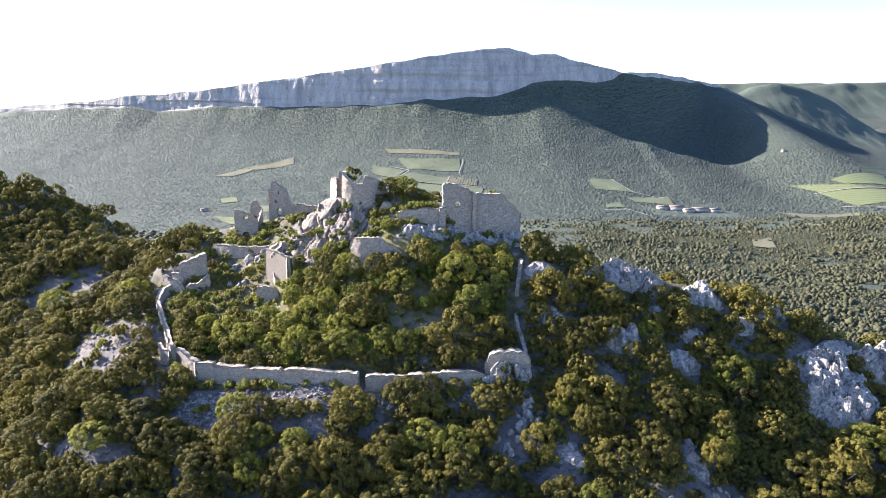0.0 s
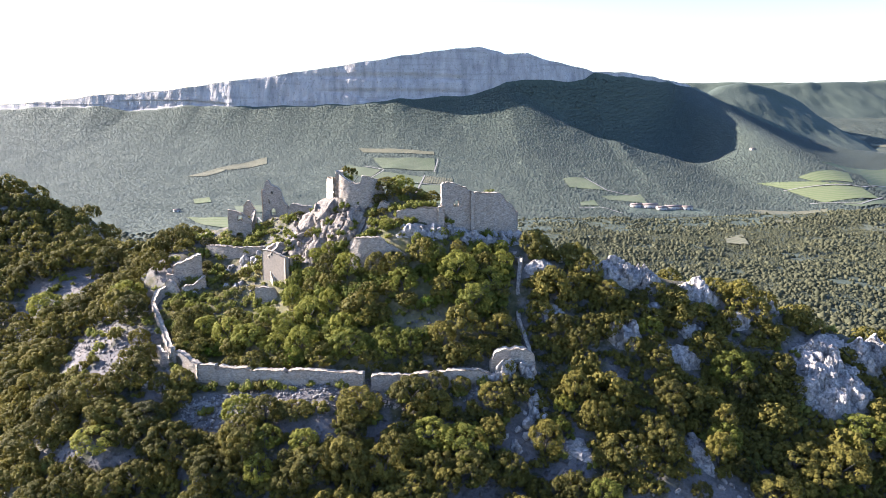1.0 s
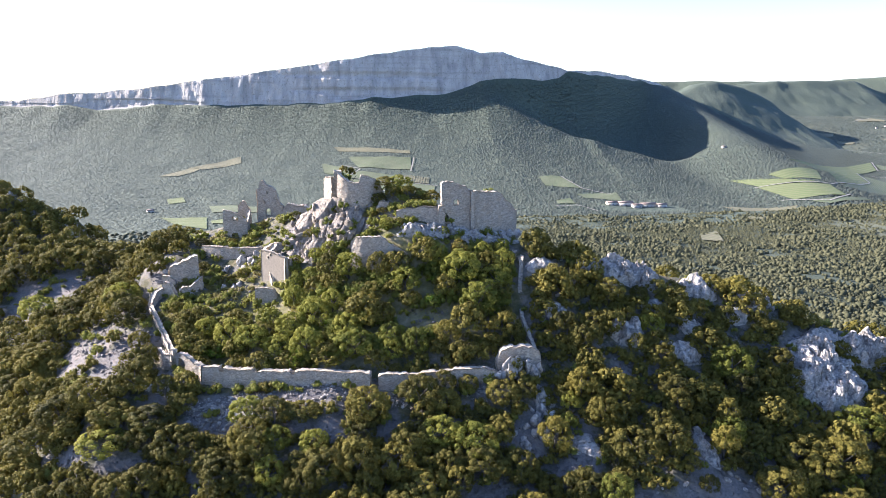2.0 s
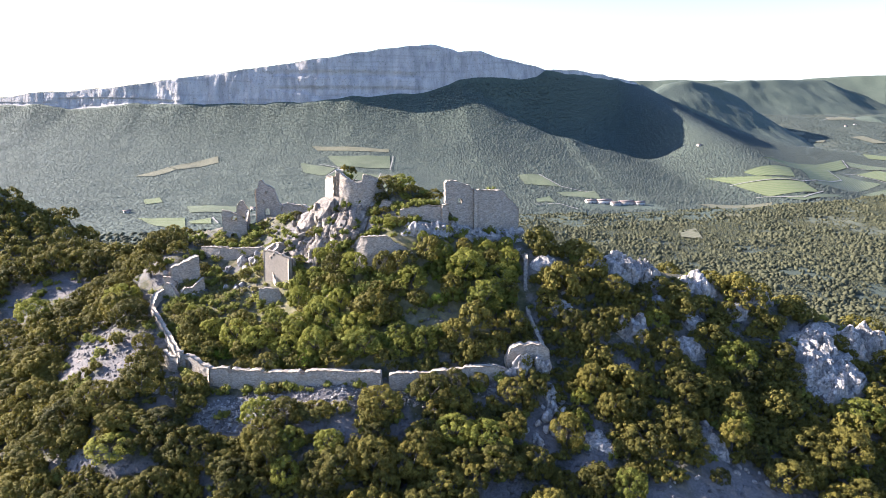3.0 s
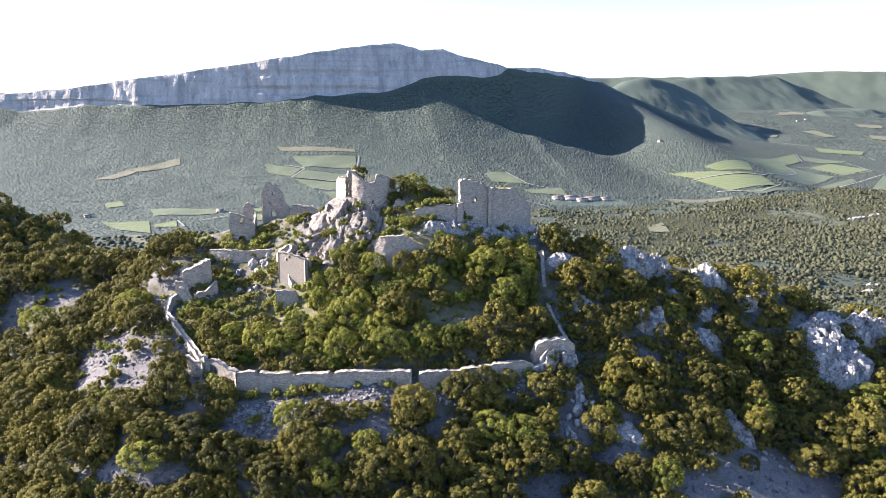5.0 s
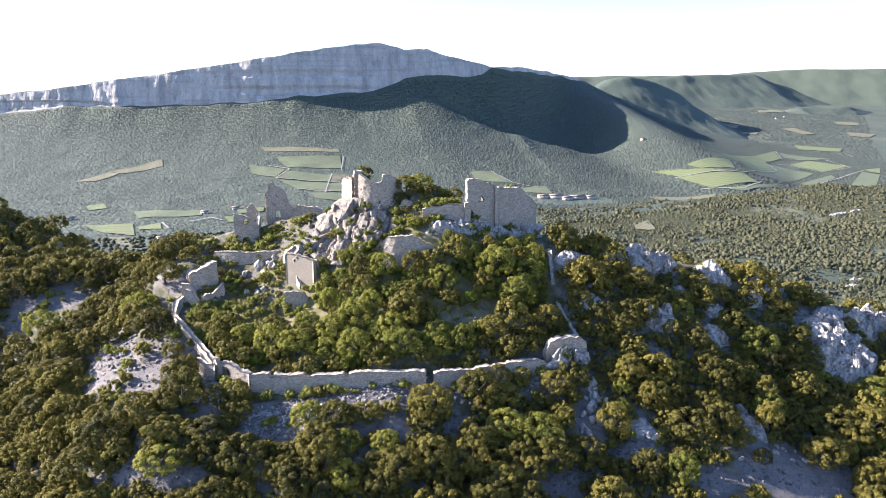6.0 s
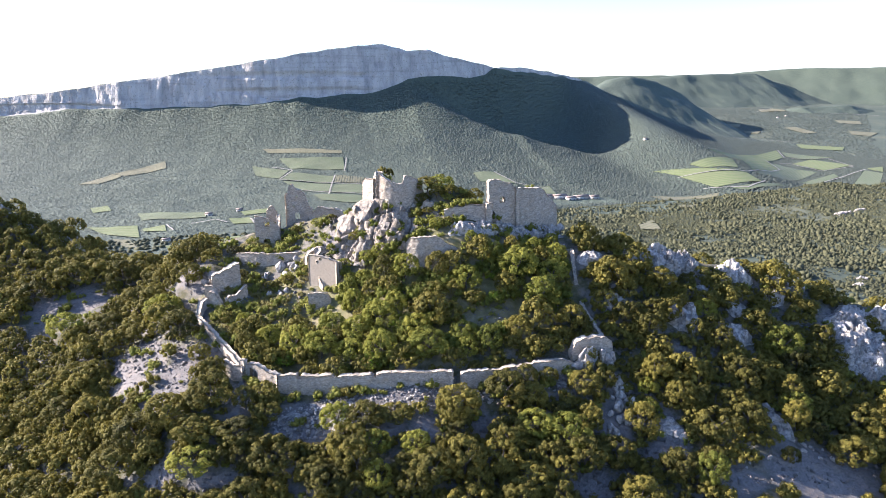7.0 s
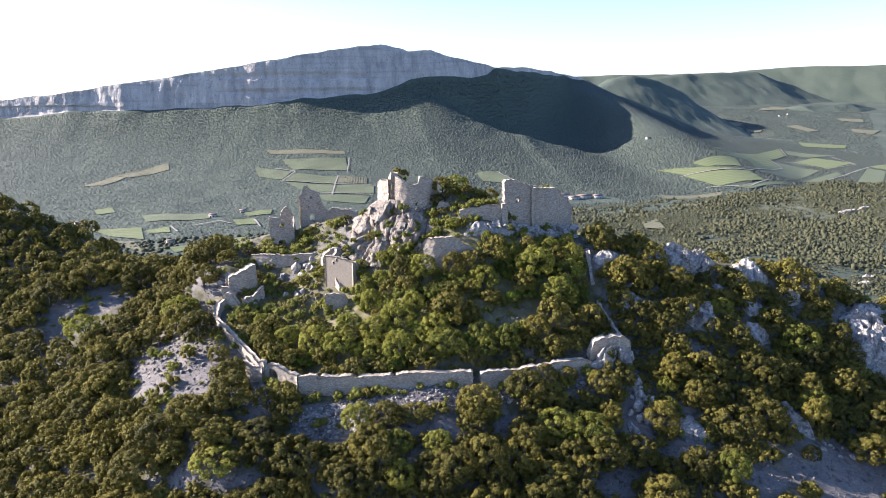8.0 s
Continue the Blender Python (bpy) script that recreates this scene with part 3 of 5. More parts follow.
terrace = thing("terrace_wall", "collapsed grey stone terrace wall under the keep", "ruin")
wall_part(terrace, [(-17.6, 138.2), (-15.5, 136.8), (-11.0, 136.3), (-6.6, 137.6)], [(0, 70.8), (0.06, 71.6), (0.25, 71.9), (0.52, 72.1), (0.6, 71.7), (0.68, 70.7), (0.8, 70.0), (0.9, 69.2), (1, 68.2)], 1.2, 21, rag=0.25, deep=2.2)
shard = thing("wall_fragment", "low broken grey stone wall fragment on the crag", "ruin")
wall_part(shard, [(-13.0, 149.6), (-9.4, 148.8)], [(0, 76.4), (0.3, 77.8), (0.7, 77.4), (1, 75.6)], 1.1, 22, deep=1.8)

tower = thing("round_tower", "broken round stone tower on a limestone crag", "tower")
ring = [(-17.0 + 5.0 * math.cos(radians(a)), 155.6 + 5.0 * math.sin(radians(a))) for a in range(215, 396, 6)]
wall_part(tower, ring, [(0, 82.6), (0.08, 82.0), (0.2, 80.9), (0.32, 80.8), (0.345, 82.6), (0.44, 82.5), (0.47, 82.1), (0.55, 81.4), (0.67, 79.4), (0.78, 77.9), (1, 77.0)], 1.1, 31, rag=0.3, deep=2.8)
wall_part(tower, [(-21.3, 152.9), (-21.5, 156.8)], [(0, 83.2), (0.3, 83.3), (1, 81.6)], 1.6, 32, rag=0.25, deep=2.8)
wall_part(tower, [(-24.2, 157.4), (-23.4, 155.2), (-22.3, 153.5)], [(0, 80.6), (0.4, 81.5), (1, 81.7)], 1.0, 33, rag=0.25, deep=2.6)

west_tower = thing("ruined_tower", "narrow ruined stone tower with a door arch and small windows", "tower")
wall_part(west_tower, [(-41.4, 170.2), (-35.4, 169.6)], [(0, 76.6), (0.05, 77.0), (0.1, 78.2), (0.14, 78.9), (0.28, 78.9), (0.33, 77.9), (0.56, 77.5), (0.7, 76.8), (0.76, 75.8), (0.84, 74.0), (0.9, 73.2), (1, 73.0)], 1.0, 41,
          [(0.4, 71.4, 1.1, 1.9), (0.4, 75.9, 0.6, 0.7), (0.3, 73.8, 0.45, 0.6)], rag=0.3, deep=2.0)
wall_part(west_tower, [(-41.2, 170.2), (-40.8, 174.5)], [(0, 76.8), (0.4, 75.4), (1, 72.4)], 1.0, 42, rag=0.4, deep=2.0)
wall_part(west_tower, [(-35.4, 169.6), (-31.0, 168.3), (-28.5, 167.2)], [(0, 72.0), (0.15, 73.6), (0.6, 73.4), (1, 72.6)], 1.2, 43, rag=0.3, deep=2.0, name="low_wall")

gatehouse = thing("ruined_gatehouse", "gabled ruin of grey stone with a window and a low arch", "ruin")
wall_part(gatehouse, [(-48.6, 165.4), (-43.2, 165.6)], [(0, 72.6), (0.12, 72.5), (0.3, 72.3), (0.5, 72.0), (0.75, 71.2), (0.95, 70.3), (1, 69.8)], 0.9, 45, [(0.5, 70.6, 0.75, 1.2), (0.48, 66.5, 1.3, 1.0)], rag=0.2, deep=1.5)
wall_part(gatehouse, [(-46.2, 170.6), (-43.6, 170.4)], [(0, 72.6), (0.5, 74.2), (1, 72.4)], 0.8, 46, rag=0.3, deep=2.0)
wall_part(gatehouse, [(-43.6, 165.6), (-43.4, 169.4)], [(0, 69.4), (0.5, 70.8), (1, 72.0)], 0.8, 47, rag=0.4, deep=1.5)

upper_wall = thing("terrace_wall", "long grey stone retaining wall with grass on top", "ruin")
wall_part(upper_wall, [(-52.4, 161.3), (-48.0, 159.2), (-43.6, 157.8), (-38.2, 156.8)], [(0, 65.2), (0.3, 65.3), (0.7, 65.4), (1, 65.7)], 1.2, 51, rag=0.25, deep=2.0)

house = thing("ruined_house", "roofless square stone house with a flat front wall", "ruin")
wall_part(house, [(-36.65, 146.3), (-31.25, 142.5)], [(0, 67.4), (0.4, 67.2), (0.75, 66.8), (1, 66.4)], 0.9, 52, [(0.32, 65.9, 0.4, 0.45), (0.4, 66.6, 0.35, 0.4)], rag=0.15, deep=1.2, name="front_wall", label="flat front wall with beige lime plaster", mat=PLASTER, uneven=0.15)
wall_part(house, [(-31.2, 143.4), (-29.0, 147.6)], [(0, 66.3), (0.5, 65.6), (1, 66.4)], 0.9, 53, rag=0.4, deep=1.2)
wall_part(house, [(-36.6, 146.4), (-34.6, 150.4)], [(0, 67.2), (0.4, 66.4), (1, 67.6)], 0.9, 54, rag=0.4, deep=1.2)
wall_part(house, [(-37.6, 151.0), (-35.6, 152.4), (-33.0, 151.8), (-30.8, 149.4)], [(0, 66.0), (0.25, 67.6), (0.5, 67.8), (0.8, 66.4), (1, 65.0)], 1.0, 55, rag=0.5, deep=1.2, name="vault_wall")

wall_part(house, [(-34.9, 144.9), (-34.1, 143.2)], [(0, 63.4), (1, 61.4)], 0.5, 50, name="buttress", rag=0.3, deep=1.0)

front = thing("wall_fragment", "small upright slab of grey stone wall", "ruin")
wall_part(front, [(-37.3, 140.2), (-32.8, 139.9)], [(0, 60.8), (0.5, 61.0), (0.85, 60.7), (1, 59.4)], 0.8, 56, rag=0.15, deep=1.4)
arched = thing("wall_fragment", "leaning curved fragment of a fallen vault", "ruin")
wall_part(arched, [(-31.3, 140.0), (-30.8, 141.2), (-29.6, 142.6)], [(0, 59.6), (0.35, 60.6), (0.7, 62.0), (1, 62.6)], 0.7, 57, rag=0.3, deep=1.0)

barn = thing("ruined_barn", "low long ruin with a thick stone wall", "ruin")
wall_part(barn, [(-56.8, 150.6), (-54.2, 151.0), (-51.6, 152.4)], [(0, 62.8), (0.25, 63.5), (0.7, 64.5), (1, 65.0)], 1.9, 58, rag=0.25, deep=1.2)
wall_part(barn, [(-57.2, 153.6), (-56.8, 150.8)], [(0, 62.6), (1, 61.8)], 1.0, 59, rag=0.35)
cottage = thing("ruined_cottage", "roofless cottage with gabled grey stone walls", "ruin")
wall_part(cottage, [(-57.4, 146.8), (-53.6, 145.4)], [(0, 59.6), (0.15, 60.5), (0.45, 60.4), (0.75, 58.4), (1, 57.9)], 0.8, 60, rag=0.25, deep=1.2)
wall_part(cottage, [(-53.6, 145.4), (-49.8, 148.6)], [(0, 59.2), (0.2, 60.0), (0.5, 59.9), (0.7, 60.6), (1, 61.0)], 0.8, 61, rag=0.35, deep=1.2)
wall_part(cottage, [(-58.0, 149.6), (-55.2, 149.0)], [(0, 61.2), (0.6, 61.0), (1, 60.2)], 0.8, 62, rag=0.3)
wall_part(cottage, [(-58.8, 142.6), (-58.4, 145.4), (-57.4, 146.8)], [(0, 57.2), (0.5, 58.9), (1, 59.4)], 0.9, 63, rag=0.3)

curtain = thing("curtain_wall", "long weathered stone curtain wall round the lower ward", "wall")
wall_part(curtain, [(-58.8, 142.6), (-56.6, 138.2), (-52.8, 131.2), (-49.4, 124.2)], [(0, 57.2), (0.2, 56.5), (0.6, 54.9), (1, 53.6)], 0.8, 71, rag=0.35)
wall_part(curtain, [(-52.6, 126.6), (-50.6, 123.4), (-48.9, 122.6)], [(0, 53.4), (0.5, 53.4), (1, 53.6)], 0.7, 72, rag=0.15)
wall_part(curtain, [(-49.3, 123.2), (-48.5, 122.6)], [(0, 54.4), (1, 54.3)], 0.8, 73, name="gatepost", rag=0.1)
wall_part(curtain, [(-48.4, 123.2), (-42.8, 119.0)], [(0, 53.5), (0.3, 54.0), (0.6, 53.2), (1, 52.6)], 1.0, 74, [(0.25, 51.9, 1.5, 2.4)], rag=0.3)
wall_part(curtain, [(-42.8, 119.0), (-28.0, 115.6), (-13.6, 113.0)], [(0, 52.6), (0.06, 52.9), (0.3, 53.0), (0.33, 52.6), (0.6, 53.3), (0.8, 53.5), (1, 53.5)], 1.1, 75, [(0.12, 52.6, 0.7, 0.9), (0.55, 52.9, 0.5, 0.6)], rag=0.22, deep=1.2)
wall_part(curtain, [(-12.4, 112.8), (-3.0, 112.2), (4.0, 112.4), (8.0, 112.8)], [(0, 53.4), (0.3, 53.6), (0.6, 54.2), (0.85, 54.5), (1, 53.4)], 1.1, 76, [(0.32, 52.8, 0.35, 0.7)], rag=0.25, deep=1.0)
wall_part(curtain, [(7.8, 114.3), (15.4, 114.2)], [(0, 55.0), (0.08, 56.7), (0.3, 57.4), (0.75, 57.3), (0.9, 56.8), (1, 56.0)], 1.6, 77, name="bastion", rag=0.4, deep=1.4)
wall_part(curtain, [(15.4, 114.4), (14.6, 119.0), (13.9, 124.0), (14.6, 130.0), (15.8, 135.6)], [(0, 55.4), (0.1, 56.2), (0.22, 57.2), (0.45, 59.8), (0.7, 63.2), (0.95, 68.0), (1, 68.4)], 0.7, 78, rag=0.7, deep=1.5)
wall_part(curtain, [(15.8, 135.6), (14.8, 138.4)], [(0, 68.4), (0.5, 68.2), (1, 69.2)], 1.0, 79, rag=0.4, deep=1.5)


# ---- rock ----
def rock_mesh(seed, level=BALL3, cuts=13, rough=0.05, mat=None):
    """An angular weathered block about two metres across."""
    r = np.random.default_rng(seed)
    v = level[0].copy()
    for _ in range(cuts):
        c = r.normal(size=3)
        c /= np.linalg.norm(c)
        over = np.maximum(v @ c - r.uniform(0.4, 0.78), 0)
        v -= over[:, None] * c
    v += level[0] * (rough * fbm(v[:, 0] * 2.5, v[:, 1] * 2.5, v[:, 2] * 1.2, seed=seed, octaves=4))[:, None]
    v += level[0] * (rough * 1.2 * np.abs(fbm(v[:, 0] * 4, v[:, 1] * 4, v[:, 2] * 0.8, seed=seed + 9, octaves=3)))[:, None]
    return mesh_of("rock", v, level[1], mat or LIMESTONE)


ROCKS = [thing("rock", "pale grey angular limestone rock", "rock", "limestone rocks", data=rock_mesh(200 + k)) for k in range(9)]
for k, ob in enumerate(ROCKS):
    ob.matrix_basis = pose(14.0 + 1.1 * (k % 3), 104.0 + 2.2 * (k // 3), float(land(14.0 + 1.1 * (k % 3), 104.0 + 2.2 * (k // 3))) + 0.4, 0, 8 * k, 40 * k) @ Matrix.Diagonal((1.0, 0.8, 1.4, 1))
SLABS = [thing("rock_slab", "upright leaning slab of weathered limestone", "rock", "slabs of the crag", data=rock_mesh(260 + k, BALL3, 15, 0.03, CRAG_STONE)) for k in range(8)]
for k, ob in enumerate(SLABS):
    ob.matrix_basis = pose(-29.0 + 0.5 * k, 146.5 + 0.3 * k, float(land(-29.0 + 0.5 * k, 146.5 + 0.3 * k)) + 0.4, -8, 12, 9 * k) @ Matrix.Diagonal((0.6, 0.5, 1.2, 1))
rock_count = 0


def put_rock(x, y, size, lean=(0, 0), turn=0, up=0.15, label=""):
    global rock_count
    rock_count += 1
    m = pose(x, y, float(land(x, y)) + up * size[2], lean[0], lean[1], turn) @ Matrix.Diagonal((*size, 1))
    ob = copy_thing(ROCKS[rock_count % len(ROCKS)], Matrix.Identity(4))
    ob.matrix_basis = m
    if label:
        tagged(ob, label)
    return ob


r = np.random.default_rng(91)
def blocky(x, y, z, size, seed):
    """Steps between fractured blocks, from -0.5 to 0.5."""
    wx, wy = 0.5 * fbm(x / 2, y / 2, z / 2, seed=seed), 0.5 * fbm(x / 2, y / 2, z / 2, seed=seed + 1)
    return lattice(np.floor((x + wx) / size), np.floor((y + wy) / size), np.floor((z + 0.4 * x + wx) / (size * 1.9)), seed) - 0.5


# the crag under the round tower: one fractured mass whose beds lean to the east
ang, drop = np.radians(np.linspace(150, 352, 200)), np.linspace(0, 1, 80)
AN, DR = np.meshgrid(ang, drop, indexing="ij")


def crag_reach(a):
    return 8.3 + 2.6 * np.cos(a - radians(212)) + 1.2 * fbm(a * 2.3, 0 * a, seed=140, octaves=2)


reach = 4.6 + crag_reach(AN) * DR**0.9
foot_z = land(-18.6 + 12.5 * np.cos(AN), 155.6 + 12.5 * np.sin(AN)) - 1.4
CZ_ = 77.4 - (77.4 - foot_z) * DR**0.85
CX_, CY_ = -18.6 + reach * np.cos(AN), 155.6 + reach * np.sin(AN)
lean = CX_ - 0.45 * CZ_          # its beds lean to the east
push = 1.2 * fbm(CX_ / 5, CY_ / 5, CZ_ / 5, seed=146, octaves=2) + 1.5 * blocky(lean, CY_ * 0.4, CZ_ / 1.9, 2.6, 147) + 0.7 * blocky(lean, CY_ * 0.5, CZ_ / 1.6, 1.2, 148) + 0.15 * fbm(CX_ / 0.7, CY_ / 0.7, CZ_ / 1.6, seed=143, octaves=3) - 0.5
push = push - 1.1 * ramp(-np.abs(fbm((CX_ - 0.5 * CZ_) / 2.4, CY_ / 7, CZ_ / 9, seed=149, octaves=2)), -0.12, 0)     # clefts between the pillars
push = push * ramp(DR, 0, 0.1)
CX_, CY_, CZ_ = CX_ + push * np.cos(AN), CY_ + push * np.sin(AN), CZ_ + 0.3 * push
crag_v = np.stack([CX_, CY_, CZ_], -1).reshape(-1, 3)
cap = np.concatenate([crag_v, [[-18.6, 155.6, 77.2]]])
cap_f = np.array([[len(crag_v), k * 80, (k + 1) * 80] for k in range(199)])
thing("crag", "fractured pale limestone crag under the round tower", "rock", data=mesh_of("crag", cap, [grid_faces(200, 80), cap_f], CRAG_STONE))
for k in range(58):
    i, j = r.integers(8, 192), int(6 + 70 * r.random() ** 0.7)
    x, y, z = np.stack([CX_, CY_, CZ_], -1)[i, j]
    up_hill = math.degrees(ang[i])
    tall = r.uniform(1.5, 3.8)
    m = pose(x, y, z - 0.35 * tall, 0, 0, up_hill - 90) @ pose(0, 0, 0, r.uniform(-26, -8), r.uniform(-30, -12), r.uniform(-15, 15)) @ Matrix.Diagonal((r.uniform(0.6, 1.3), r.uniform(0.4, 0.8), tall, 1))
    ob = copy_thing(SLABS[k % len(SLABS)], Matrix.Identity(4))
    ob.matrix_basis = m


def outcrop(label, x0, y0, rx, ry, high, seed, turn=0.0):
    """A bare fractured rock face that grows out of the slope."""
    n = int(max(rx, ry) * 12)
    u, v = np.meshgrid(np.linspace(-1.1, 1.1, n), np.linspace(-1.1, 1.1, n), indexing="ij")
    c, s_ = math.cos(radians(turn)), math.sin(radians(turn))
    x, y = x0 + rx * u * c - ry * v * s_, y0 + rx * u * s_ + ry * v * c
    rr = np.sqrt(u**2 + v**2) + 0.5 * fbm(x / 4.5, y / 4.5, seed=seed, octaves=2) + 0.18 * fbm(x / 1.2, y / 1.2, seed=seed + 6, octaves=2)
    rise = high * ramp(-rr, -1.05, -0.55)
    ground_z = land(x, y)
    z = ground_z - 0.7 + 0.8 * ramp(-rr, -1.1, -0.95) + rise * (0.7 + 0.85 * blocky(x, y * 0.45, ground_z, 1.6, seed + 1) + 0.45 * blocky(x, y * 0.5, ground_z, 0.75, seed + 2)) + 0.3 * fbm(x / 0.8, y / 0.8, seed=seed + 3, octaves=3) * ramp(-rr, -1, -0.8)
    x, y = x + 0.5 * blocky(y, x, z, 1.1, seed + 4) * (rise > 0.05), y - 0.45 * rise * (1 + 0.45 * blocky(x, z, y, 1.5, seed + 5))
    thing("rock_outcrop", label, "rock", "bare rock on the slope", data=mesh_of("rock_outcrop", np.stack([x, y, z], -1).reshape(-1, 3), grid_faces(n, n), LIMESTONE))


CREST_ROCK = [(37.5, 133.8, 7.5, 3.4, 2.6), (51, 132.4, 4.2, 3.0, 2.2), (62, 130.4, 4, 1.8, 2.0), (32.6, 120.2, 3.4, 2.4, 2.0), (42, 118.3, 3.6, 2.2, 1.5), (29.5, 135.4, 3, 2, 1.6), (19, 134, 3, 1.8, 1.2), (20, 124, 2.2, 2, 0.8),
              (40, 126.5, 2.4, 1.6, 1.3), (46, 123, 2.6, 1.8, 1.2), (24, 131, 2.4, 1.8, 1.0), (56, 126.5, 2.4, 1.6, 1.2)]
SLOPE_ROCK = [(68.2, 116.4, 6.4, 8.2, 2.4), (81, 122, 6.5, 3.4, 2.8), (39.4, 99.8, 1.7, 4, 1.2), (73, 124, 4, 2.4, 1.6), (21, 100.5, 1.8, 3, 0.6)]
for k, (x, y, rx, ry, high) in enumerate(CREST_ROCK):
    outcrop("pale grey fractured limestone outcrop on the crest", x, y, rx, ry, high, 800 + 7 * k)
for k, (x, y, rx, ry, high) in enumerate(SLOPE_ROCK):
    outcrop("steep bare face of blue-grey limestone", x, y, rx, ry, high, 870 + 7 * k, 12 * k)
for k, (x, y) in enumerate([(-94.6, 202.5), (-101, 200.5), (-109, 203), (-114, 207)]):
    outcrop("bare limestone face on the neighbouring hill", x, y, 4, 3, 1.8, 940 + 7 * k)
for k, (x, y, rx, ry) in enumerate([(388, 468, 6, 4), (404, 482, 5, 3), (572, 706, 12, 4), (600, 712, 9, 3.5)]):
    outcrop("pale rock showing through the scrub", x, y, rx, ry, 2.6, 980 + 7 * k)
# under the keep
outcrop("broken pale rock under the keep wall", 7, 142.6, 9, 1.8, 1.6, 961)
outcrop("broken pale rock under the rampart", -4.5, 141.2, 4.5, 1.6, 1.5, 968)
for k in range(26):
    x = -9 + 25 * r.random()
    put_rock(x, 143.0 + 0.2 * max(x, 0) - 2.2 * r.random(), (r.uniform(0.8, 1.9), r.uniform(0.8, 1.4), r.uniform(0.8, 1.8)), (r.uniform(-15, 15), r.uniform(-15, 15)), r.uniform(0, 360), 0.25)
# along the crest to the east
for x0, y0, rx, ry, n, s in [(38, 134, 6, 2, 6, 0.9), (52, 133, 3.5, 2, 5, 0.9), (62, 130, 4, 2, 6, 0.9), (24, 134, 5, 3, 8, 0.8), (33, 120, 3, 2, 4, 0.7), (14.6, 106.5, 1.6, 4.5, 12, 0.85), (10.5, 103, 2, 2.2, 8, 0.8), (11.5, 112.4, 3.4, 1.0, 10, 1.0), (14.5, 110.4, 1.8, 1.6, 7, 1.0),
                             (44, 95.5, 3.5, 2.5, 5, 0.6), (39.5, 101.5, 1.2, 2.5, 3, 0.8), (20, 124, 3, 4, 7, 0.7), (-46, 145, 6, 4, 9, 0.7), (-39, 153.5, 4, 2.5, 9, 1.2), (-44.5, 155.6, 3, 1.2, 5, 0.9), (-57, 155, 3, 2, 5, 0.9), (4, 141, 8, 1.2, 8, 0.9), (13, 144.5, 4, 1.4, 8, 1.1), (-47, 117, 3, 2, 5, 0.7), (21, 100, 3, 3, 9, 0.5), (41, 99, 3, 5, 12, 0.55), (31, 93, 4, 2, 7, 0.5), (-36, 111, 7, 3, 10, 0.45), (60, 126, 6, 3, 8, 0.6), (30, 128, 9, 3, 10, 0.6)]:
    for k in range(n):
        a, q = r.uniform(0, 2 * math.pi), math.sqrt(r.random())
        g = s * r.uniform(0.5, 1.3)
        put_rock(x0 + rx * q * math.cos(a), y0 + ry * q * math.sin(a), (g * r.uniform(0.8, 1.3), g * r.uniform(0.7, 1.1), g * r.uniform(0.8, 1.5)), (r.uniform(-18, 18), r.uniform(-8, 20)), r.uniform(0, 360), 0.2)
for k in range(8):     # pale blocks stacked against the foot of the bastion, with a gap between them
    put_rock((9.6, 10.4, 11.0, 10.2, 13.2, 13.9, 14.7, 14.2)[k], 112.4 - 0.5 * (k % 2), (r.uniform(0.9, 1.25), r.uniform(0.7, 0.9), r.uniform(1.9, 2.5)), (r.uniform(-10, 10), r.uniform(-10, 10)), r.uniform(0, 360), 0.55, "pale limestone block below the bastion")
for x, y, tall in [(15.4, 109.6, 1.5), (16.0, 108.4, 1.2), (14.6, 107.4, 1.4), (13.4, 105.2, 1.6), (12.6, 103.6, 1.3), (13.9, 103.0, 1.1), (11.6, 104.6, 0.9)]:     # and down the rib below it
    put_rock(x, y, (0.75 * tall, 0.6 * tall, tall), (r.uniform(-8, 8), r.uniform(-4, 14)), r.uniform(0, 360), 0.45, "pale limestone block on the rib below the bastion")
put_rock(15.6, 105.0, (0.9, 0.8, 1.9), (-8, 10), 20, 0.6, "pointed pale limestone pinnacle")
for x, y, s in [(-105, 196, 2.2), (-112, 203, 2.4), (-96, 202, 2.2), (-93.6, 204.5, 2.2), (-101, 199, 2.0), (-119, 200, 2.4)]:
    put_rock(x, y, (s, s * 0.8, s * 0.8), (-20, 5), s * 77, 0.05)


def stones(label, spots, count, seed, lo=0.06, hi=0.28, mat=None):
    """Loose rubble over the listed ovals, joined."""
    q = np.random.default_rng(seed)
    area = np.array([rx * ry for _, _, rx, ry in spots])
    pick = q.choice(len(spots), count, p=area / area.sum())
    a, rad = q.uniform(0, 2 * np.pi, count), np.sqrt(q.random(count)) * 1.05
    sp = np.array(spots)[pick]
    x, y = sp[:, 0] + sp[:, 2] * rad * np.cos(a), sp[:, 1] + sp[:, 3] * rad * np.sin(a)
    size = lo + (hi - lo) * q.random(count) ** 3
    base, tri = BALL1
    v = base[None] * (1 + q.normal(0, 0.18, (count, len(base), 1)))
    v = v * (size[:, None] * q.uniform(0.7, 1.3, (count, 3)))[:, None, :] * np.array([1, 1, 0.75])
    v += np.stack([x, y, land(x, y) + 0.3 * size], 1)[:, None, :]
    f = tri[None] + (np.arange(count) * len(base))[:, None, None]
    thing("rubble", label, "rubble", kind="stuff", data=mesh_of("rubble", v.reshape(-1, 3), f.reshape(-1, 3), mat or RUBBLE))


